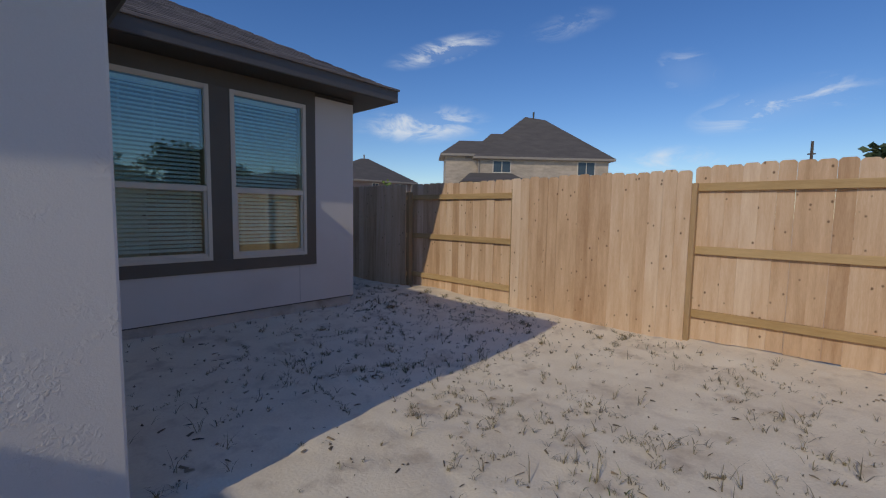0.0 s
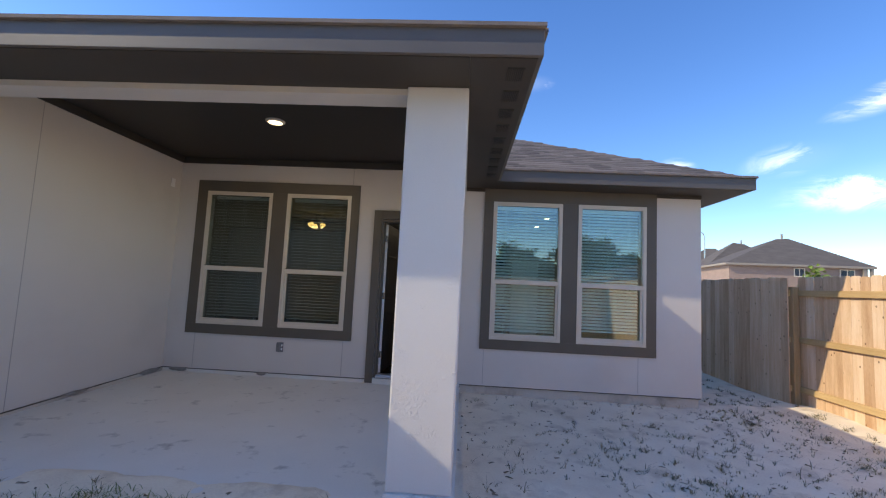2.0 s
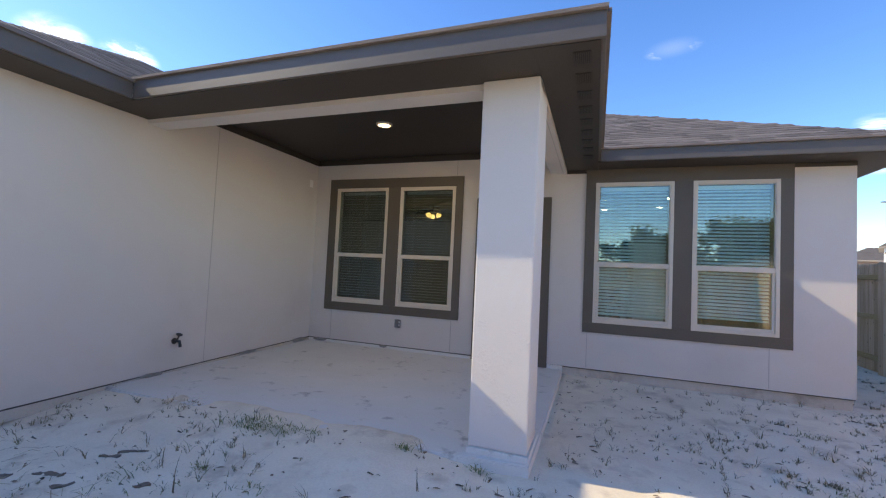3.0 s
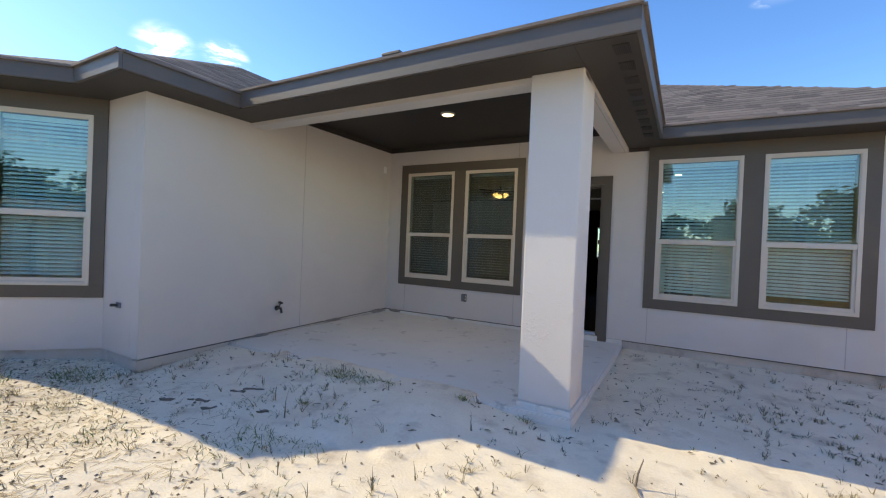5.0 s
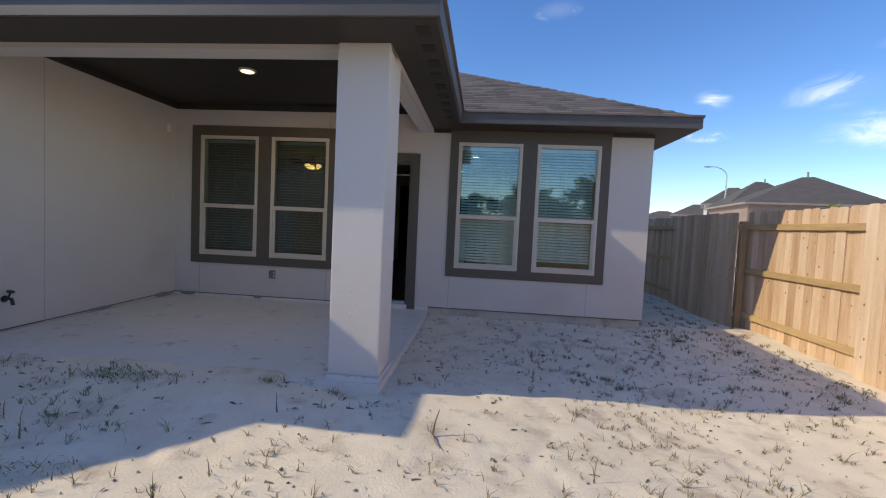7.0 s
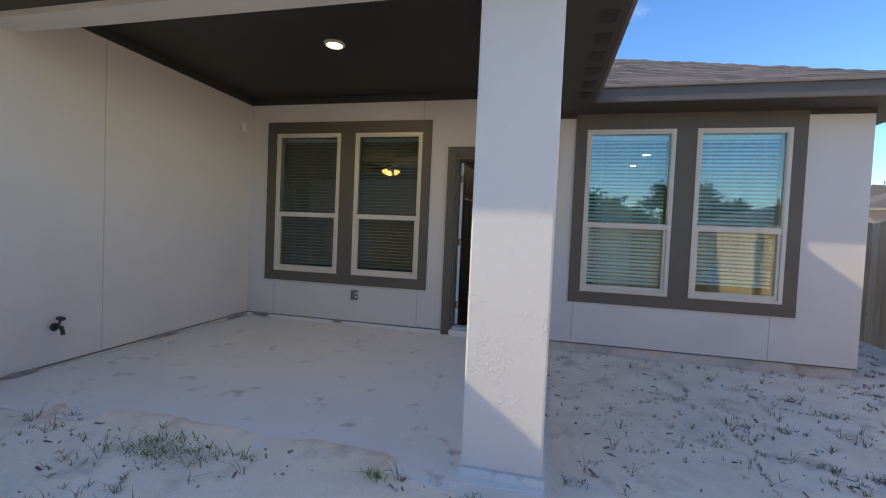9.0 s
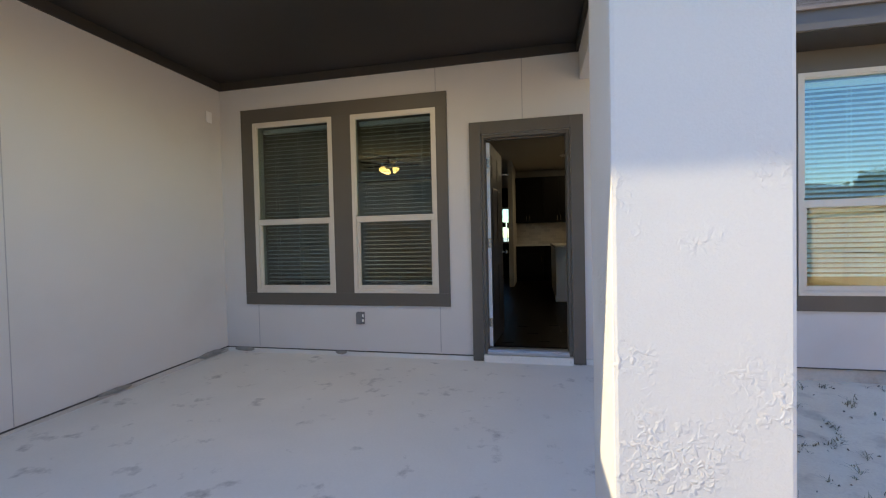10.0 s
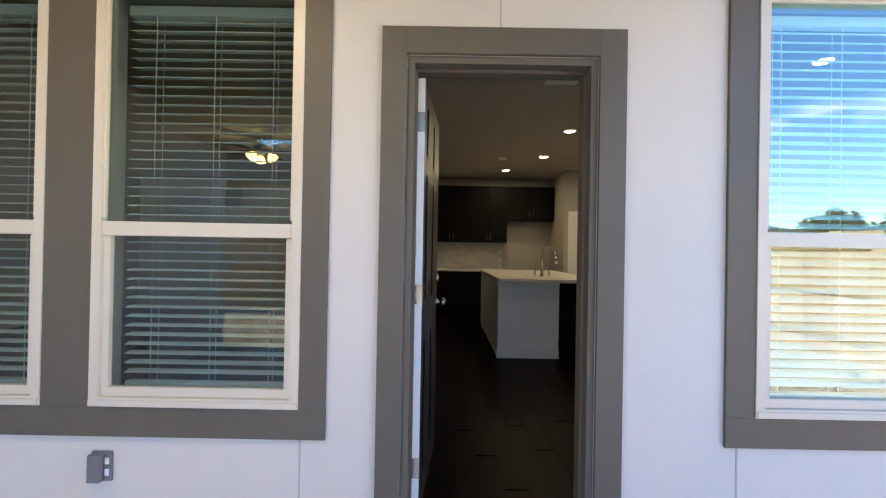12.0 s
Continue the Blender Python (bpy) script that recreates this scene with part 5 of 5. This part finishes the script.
def tree(x, y, h, spread, leaf, seed, label, leaves=900, size=0.3, low=0.35, limbs=9):
    rng = random.Random(seed)
    t = thing("tree", label, "tree", pose(x, y, -0.1), group="trees beyond the yard")
    tr = bmesh.new()
    tube(tr, (0, 0, 0), (0.1, 0.05, h * 0.55), h * 0.022, h * 0.012, 8)
    tips = []
    for i in range(limbs):
        a, z = rng.uniform(0, 6.28), h * rng.uniform(low, 0.6)
        e = Vector((math.cos(a) * spread * rng.uniform(0.4, 0.9), math.sin(a) * spread * rng.uniform(0.4, 0.9), z + h * rng.uniform(0.12, 0.38)))
        tube(tr, (0.05, 0.02, z), e, h * 0.009, h * 0.003, 6)
        tips.append(e)
    tips.append(Vector((0, 0, h * 0.93)))
    part("trunk", tr, BARK, t)
    vs, fs = [], []
    for i in range(leaves):
        c = rng.choice(tips)
        p = c + Vector((rng.gauss(0, spread * 0.2), rng.gauss(0, spread * 0.2), rng.gauss(0, h * 0.055)))
        n = Vector((rng.uniform(-1, 1), rng.uniform(-1, 1), rng.uniform(-0.4, 1))).normalized()
        q = n.to_track_quat("Z", "Y").to_matrix()
        s = size * rng.uniform(0.5, 1.3)
        b = len(vs)
        vs += [p + q @ Vector(o) * s for o in ((-0.9, -0.2, 0), (-0.1, -0.6, 0.15), (0.9, 0.0, 0), (0.1, 0.6, 0.15))]
        fs.append((b, b + 1, b + 2, b + 3))
    me = bpy.data.meshes.new("crown")
    me.from_pydata(vs, [], fs)
    me.materials.append(leaf)
    ob = new("crown", me)
    ob.parent = t
    return t


tree(31, 52.5, 5.6, 1.7, LEAF_LIGHT, 3, "young light green tree by the far houses", 500, 0.28)
tree(29.2, 35.5, 4.6, 1.0, LEAF_LIGHT, 9, "small light green tree by the far house", 300, 0.25)
tree(62, -4.5, 8.7, 2.6, LEAF, 4, "dark distant tree beyond the fence", 900, 0.5)
rng = random.Random(7)
for i in range(22):
    tree(-40 + i * 4.6 + rng.uniform(-1.5, 1.5), -48 + rng.uniform(-5, 5), rng.choice((5.6, 6.2, 6.8, 7.4, 8.8)), rng.uniform(2.4, 3.4), LEAF, 20 + i, "dark dense tree beyond the back neighbours", 2600, 0.34, 0.06, 18)
for i in range(4):
    tree(-52 + rng.uniform(-3, 3), -30 + i * 14, rng.uniform(9, 12), 3.4, LEAF, 60 + i, "tall dark tree beyond the side neighbours", 500, 0.6)

pole = thing("street_lamp", "grey steel street lamp with a curved arm", "street lamp", pose(30.7, 54.3, 0))
part("pole", tube(bmesh.new(), (0, 0, 0), (0, 0, 9.4), 0.11, 0.07, 10), STEEL, pole)
bm = bmesh.new()
arm = [(0, 0, 9.3), (-0.15, 0.1, 9.75), (-0.55, 0.3, 10.15), (-1.1, 0.55, 10.4), (-1.7, 0.85, 10.45)]
for a, b in zip(arm, arm[1:]):
    tube(bm, a, b, 0.05, n=8)
part("arm", bm, STEEL, pole)
part("lamp_head", soft(boxes((-2.3, -1.6, 0.7, 1.0, 10.36, 10.5)), 0.03), STEEL, pole)
t = thing("utility_pole", "dark distant wooden utility pole", "utility pole", pose(52, 2.4, 0))
part("pole", tube(bmesh.new(), (0, 0, 0), (0, 0, 8.4), 0.14, 0.11, 8), BARK, t)
part("cross_arm", boxes((-0.06, 0.06, -0.3, 0.3, 7.2, 7.32)), BARK, t)

# ---- weeds, litter and small things on the sand ----
CLEAR = ((WX, 0.51, 1.82, 5.0), (-9.2, WX, 0.75, 12))


def blocked(x, y):
    return any(a < x < b and c < y < d for a, b, c, d in CLEAR) or (x > 0.6 and y > 4.88 and x < RX) or (y - BAY_B.y > (x - BAY_B.x) and x < BAY_A.x + 0.2 and y > -0.6)


def blade(vs, fs, rng, p, h, lean, w):
    a = rng.uniform(0, 6.28)
    d, s = Vector((math.cos(a), math.sin(a), 0)), Vector((-math.sin(a), math.cos(a), 0)) * w
    b = len(vs)
    m = p + d * lean * h * 0.35 + Vector((0, 0, h * 0.6))
    e = p + d * lean * h + Vector((0, 0, h * rng.uniform(0.75, 1.0)))
    vs += [p - s, p + s, m + s * 0.8, m - s * 0.8, e]
    fs += [(b, b + 1, b + 2, b + 3), (b + 3, b + 2, b + 4)]


def stuff(name, vs, fs, mat, label, category):
    me = bpy.data.meshes.new(name)
    me.from_pydata(vs, [], fs)
    me.materials.append(mat)
    return tagged(new(name, me), label, category, kind="stuff")


def sprig(vs, fs, rng, x, y, size):
    """A low weed: a few bent blades that spread from one root, some with side leaves."""
    z = ground_z(x, y) - 0.004
    for j in range(rng.choice((2, 3, 3, 4, 5, 7))):
        p = Vector((x + rng.gauss(0, 0.006), y + rng.gauss(0, 0.006), z))
        h = size * rng.uniform(0.5, 1.2)
        blade(vs, fs, rng, p, h, rng.uniform(0.3, 2.0), rng.uniform(0.0014, 0.0032))
        if rng.random() < 0.5:
            blade(vs, fs, rng, p + Vector((rng.gauss(0, 0.3) * h, rng.gauss(0, 0.3) * h, h * 0.35)), h * 0.45, rng.uniform(0.6, 1.8), 0.002)


rng = random.Random(11)
vs, fs = [], []
for i in range(10500):
    x, y = rng.uniform(-6.5, 5.15), rng.uniform(-3.5, 4.9)
    n = noise.noise(Vector((x * 0.9, y * 0.9, 3))) + 0.6 * noise.noise(Vector((x * 2.7, y * 2.7, 9)))
    dens = max(0.06, min(1.0, 0.45 + 1.3 * n)) * (0.35 if 0.5 < x < 1.6 and y > 1.8 else 0.9)
    if blocked(x, y) or rng.random() > dens:
        continue
    sprig(vs, fs, rng, x, y, rng.choice((0.03, 0.035, 0.045, 0.06, 0.085)))
for i in range(46):
    x, y, a = rng.uniform(-3, 5.0), rng.uniform(-0.5, 4.7), rng.uniform(0, 6.28)
    for k in range(rng.randint(5, 13)):
        a += rng.gauss(0, 0.3)
        x, y = x + 0.045 * math.cos(a), y + 0.045 * math.sin(a)
        if not blocked(x, y) and x < 5.1:
            sprig(vs, fs, rng, x, y, rng.uniform(0.02, 0.045))
for i in range(230):
    cx, cy = rng.uniform(1.4, 5.1), rng.uniform(1.5, 4.8)
    if i > 150:
        cx, cy = rng.uniform(3.75, 5.15), rng.uniform(4.7, 8.5)
    if noise.noise(Vector((cx * 1.1, cy * 1.1, 5))) + 0.25 * (cx - 2.5) < 0.05:
        continue
    for k in range(rng.randint(3, 9)):
        x, y = cx + rng.gauss(0, 0.035), cy + rng.gauss(0, 0.025)
        if not blocked(x, y) and x < 5.17:
            sprig(vs, fs, rng, x, y, rng.uniform(0.02, 0.06))
for x, y, h in ((-1.4, 0.75, 0.22), (-1.75, 0.95, 0.16), (-0.75, 0.8, 0.14), (2.0, 1.0, 0.2), (2.25, 0.75, 0.17), (3.5, 3.1, 0.14), (1.05, 0.85, 0.16), (-2.1, 1.1, 0.14), (-0.1, 1.35, 0.15), (2.9, 3.6, 0.12), (4.2, 2.2, 0.15)):
    blade(vs, fs, rng, Vector((x, y, ground_z(x, y) - 0.004)), h, 0.25, 0.003)
    blade(vs, fs, rng, Vector((x + 0.01, y, ground_z(x, y) - 0.004)), h * 0.7, 0.5, 0.003)
stuff("dry_weeds", vs, fs, WEED, "sparse dry weed sprouts in the sand", "weeds")
straw_v, straw_f = [], []
vs, fs = [], []
clumps = [(-1.6, 1.63, 0.20, 230), (-1.35, 1.66, 0.12, 70), (-1.85, 1.6, 0.15, 50), (-1.1, 1.69, 0.05, 26), (-0.36, 1.73, 0.05, 40), (0.17, 1.76, 0.07, 34), (-1.48, 1.03, 0.07, 40), (-1.0, 0.95, 0.12, 30), (-1.3, 0.42, 0.24, 130), (-1.0, 0.5, 0.2, 60), (-1.35, 0.18, 0.25, 80), (-0.6, 0.05, 0.12, 50), (-1.75, 0.75, 0.3, 50), (-2.16, -0.11, 0.3, 110), (-2.9, 0.0, 0.4, 110), (-3.9, 0.33, 0.35, 420), (-4.4, -0.1, 0.25, 200), (-3.3, -0.6, 0.6, 150), (2.6, 2.75, 0.18, 50), (4.3, 3.4, 0.3, 50), (1.2, 0.9, 0.2, 20), (2.2, 0.6, 0.3, 24), (2.85, 3.94, 0.12, 30), (4.6, 4.5, 0.25, 60), (0.7, 4.6, 0.12, 14)]
for cx, cy, r, n in clumps:
    for i in range(n):
        x, y = cx + rng.gauss(0, r * 0.6), cy + rng.gauss(0, r * 0.35)
        if blocked(x, y):
            continue
        blade(vs, fs, rng, Vector((x, y, ground_z(x, y) - 0.004)), rng.uniform(0.015, 0.05), rng.uniform(0.6, 2.6), rng.uniform(0.0016, 0.0038))
stuff("grass_tufts", vs, fs, GREEN, "small green and yellow grass tufts in the sand", "grass")
vs, fs = [], []
for i in range(2600):
    x, y = rng.uniform(-6.0, 5.1), rng.uniform(-2.5, 4.85)
    if blocked(x, y) or rng.random() > 0.75:
        continue
    a, l, w = rng.uniform(0, 6.28), rng.choice((0.004, 0.007, 0.012, 0.026)) * rng.uniform(0.7, 1.3), rng.uniform(0.002, 0.009)
    p, d, s = Vector((x, y, ground_z(x, y) + 0.004)), Vector((math.cos(a), math.sin(a), 0)), Vector((-math.sin(a), math.cos(a), 0))
    b = len(vs)
    vs += [p - d * l - s * w, p + d * l - s * w + Vector((0, 0, rng.uniform(0, 0.012))), p + d * l + s * w, p - d * l + s * w, p + Vector((0, 0, 0.008))]
    fs += [(b, b + 1, b + 4), (b + 1, b + 2, b + 4), (b + 2, b + 3, b + 4), (b + 3, b, b + 4)]
for i in range(2600):
    x, y = rng.uniform(-6.0, 0.4), rng.uniform(-2.5, 0.9)
    if blocked(x, y) or rng.random() > max(0.0, min(1.0, (0.75 - y - 0.45 * (x + 2.0)) / 1.5)):
        continue
    l, p, b = rng.uniform(0.004, 0.013), Vector((x, y, ground_z(x, y))), len(vs)
    vs += [p + Vector((l * rng.uniform(0.6, 1.6) * dx, l * rng.uniform(0.6, 1.2) * dy, 0.002)) for dx, dy in ((-1, -1), (1, -1), (1, 1), (-1, 1))] + [p + Vector((0, 0, l * 0.9))]
    fs += [(b, b + 1, b + 4), (b + 1, b + 2, b + 4), (b + 2, b + 3, b + 4), (b + 3, b, b + 4)]
for i in range(11000):
    x, y = rng.uniform(-6.5, 0.6), rng.uniform(-2.5, 0.9)
    if blocked(x, y) or rng.random() > 0.9 * max(0.0, min(1.0, (0.75 - y - 0.45 * (x + 2.0)) / 1.5)):
        continue
    a, l, w = rng.uniform(0, 6.28), rng.uniform(0.02, 0.07), rng.uniform(0.0014, 0.003)
    p, d, s = Vector((x, y, ground_z(x, y) + 0.006)), Vector((math.cos(a), math.sin(a), rng.uniform(-0.1, 0.15))), Vector((-math.sin(a), math.cos(a), 0))
    b = len(straw_v)
    straw_v += [p - d * l - s * w, p + d * l - s * w, p + d * l + s * w, p - d * l + s * w]
    straw_f.append((b, b + 1, b + 2, b + 3))
stuff("straw", straw_v, straw_f, STRAW, "loose dry straw lying on the sand", "straw")
stuff("dry_litter", vs, fs, LITTER, "scattered dry leaf litter and clods on the sand", "litter")

def wood_scrap(x, y, turn, l, w, seed):
    """A splintered, half-buried piece of brown bark."""
    bm = boxes((-l, l, -w, w, 0, 0.022))
    bmesh.ops.subdivide_edges(bm, edges=bm.edges[:], cuts=5, use_grid_fill=True)
    for v in bm.verts:
        f = noise.noise_vector(v.co * 22 + Vector((seed, 0, 0)))
        v.co += Vector((f.x * 0.03, f.y * 0.02, f.z * 0.012))
    o = part("wood_scrap", bm, SCRAP, None, "dark splintered bark scrap half buried in the sand", pose(x, y, ground_z(x, y) - 0.012, 0, 0, turn))
    tagged(o, category="wood scrap", group="wood scraps in the sand")


for x, y, turn, l, w, seed in ((-2.08, 1.06, 35, 0.13, 0.018, 1), (-2.2, 0.92, 20, 0.07, 0.014, 2), (-2.3, 0.62, 15, 0.09, 0.02, 3), (-2.05, 0.56, 50, 0.05, 0.015, 4), (-2.55, 0.5, 10, 0.06, 0.02, 5), (-1.62, 0.72, 60, 0.04, 0.012, 6)):
    wood_scrap(x, y, turn, l, w, seed)

stick = thing("fallen_stick", "thin broken brown stick lying on the sand", "stick", pose(1.02, 1.30, ground_z(1.02, 1.30) + 0.01))
sbm = bmesh.new()
for a, q, r0, r1 in (((0, 0, 0), (0.01, 0.03, 0.07), 0.008, 0.006), ((0.01, 0.03, 0.07), (0.035, 0.06, 0.15), 0.006, 0.003), ((0.0, 0.01, 0.0), (0.03, -0.10, 0.004), 0.006, 0.004), ((0.03, -0.10, 0.004), (0.07, -0.17, 0.0), 0.004, 0.002)):
    tube(sbm, a, q, r0, r1, 7)
part("twig", sbm, SCRAP, stick)

# ---- shingles, last ----
roofs = {o.name: o for o in scene.collection.objects if o.name.startswith("roof_")}
x0, x1, y0m, y1 = EAVES["main"]
lay_tabs(roofs["roof_main"], (0.6, y0m - 0.02, EAVE_Z + 0.004), Vector((1, 0, 0)), x1 - 0.6, 4.0, -0.6, 1.0, 5, 290, lambda p: p.x < 0.62 and p.y < 4.8)
x0, x1, y0w, y1 = EAVES["wing"]
lay_tabs(roofs["roof_wing"], (x1 + 0.02, y0w, EAVE_Z + 0.004), Vector((0, 1, 0)), 6.5, 3.2, 1.0, -0.3, 6, 0, lambda p: p.y > 1.62 and p.x > -3.64)
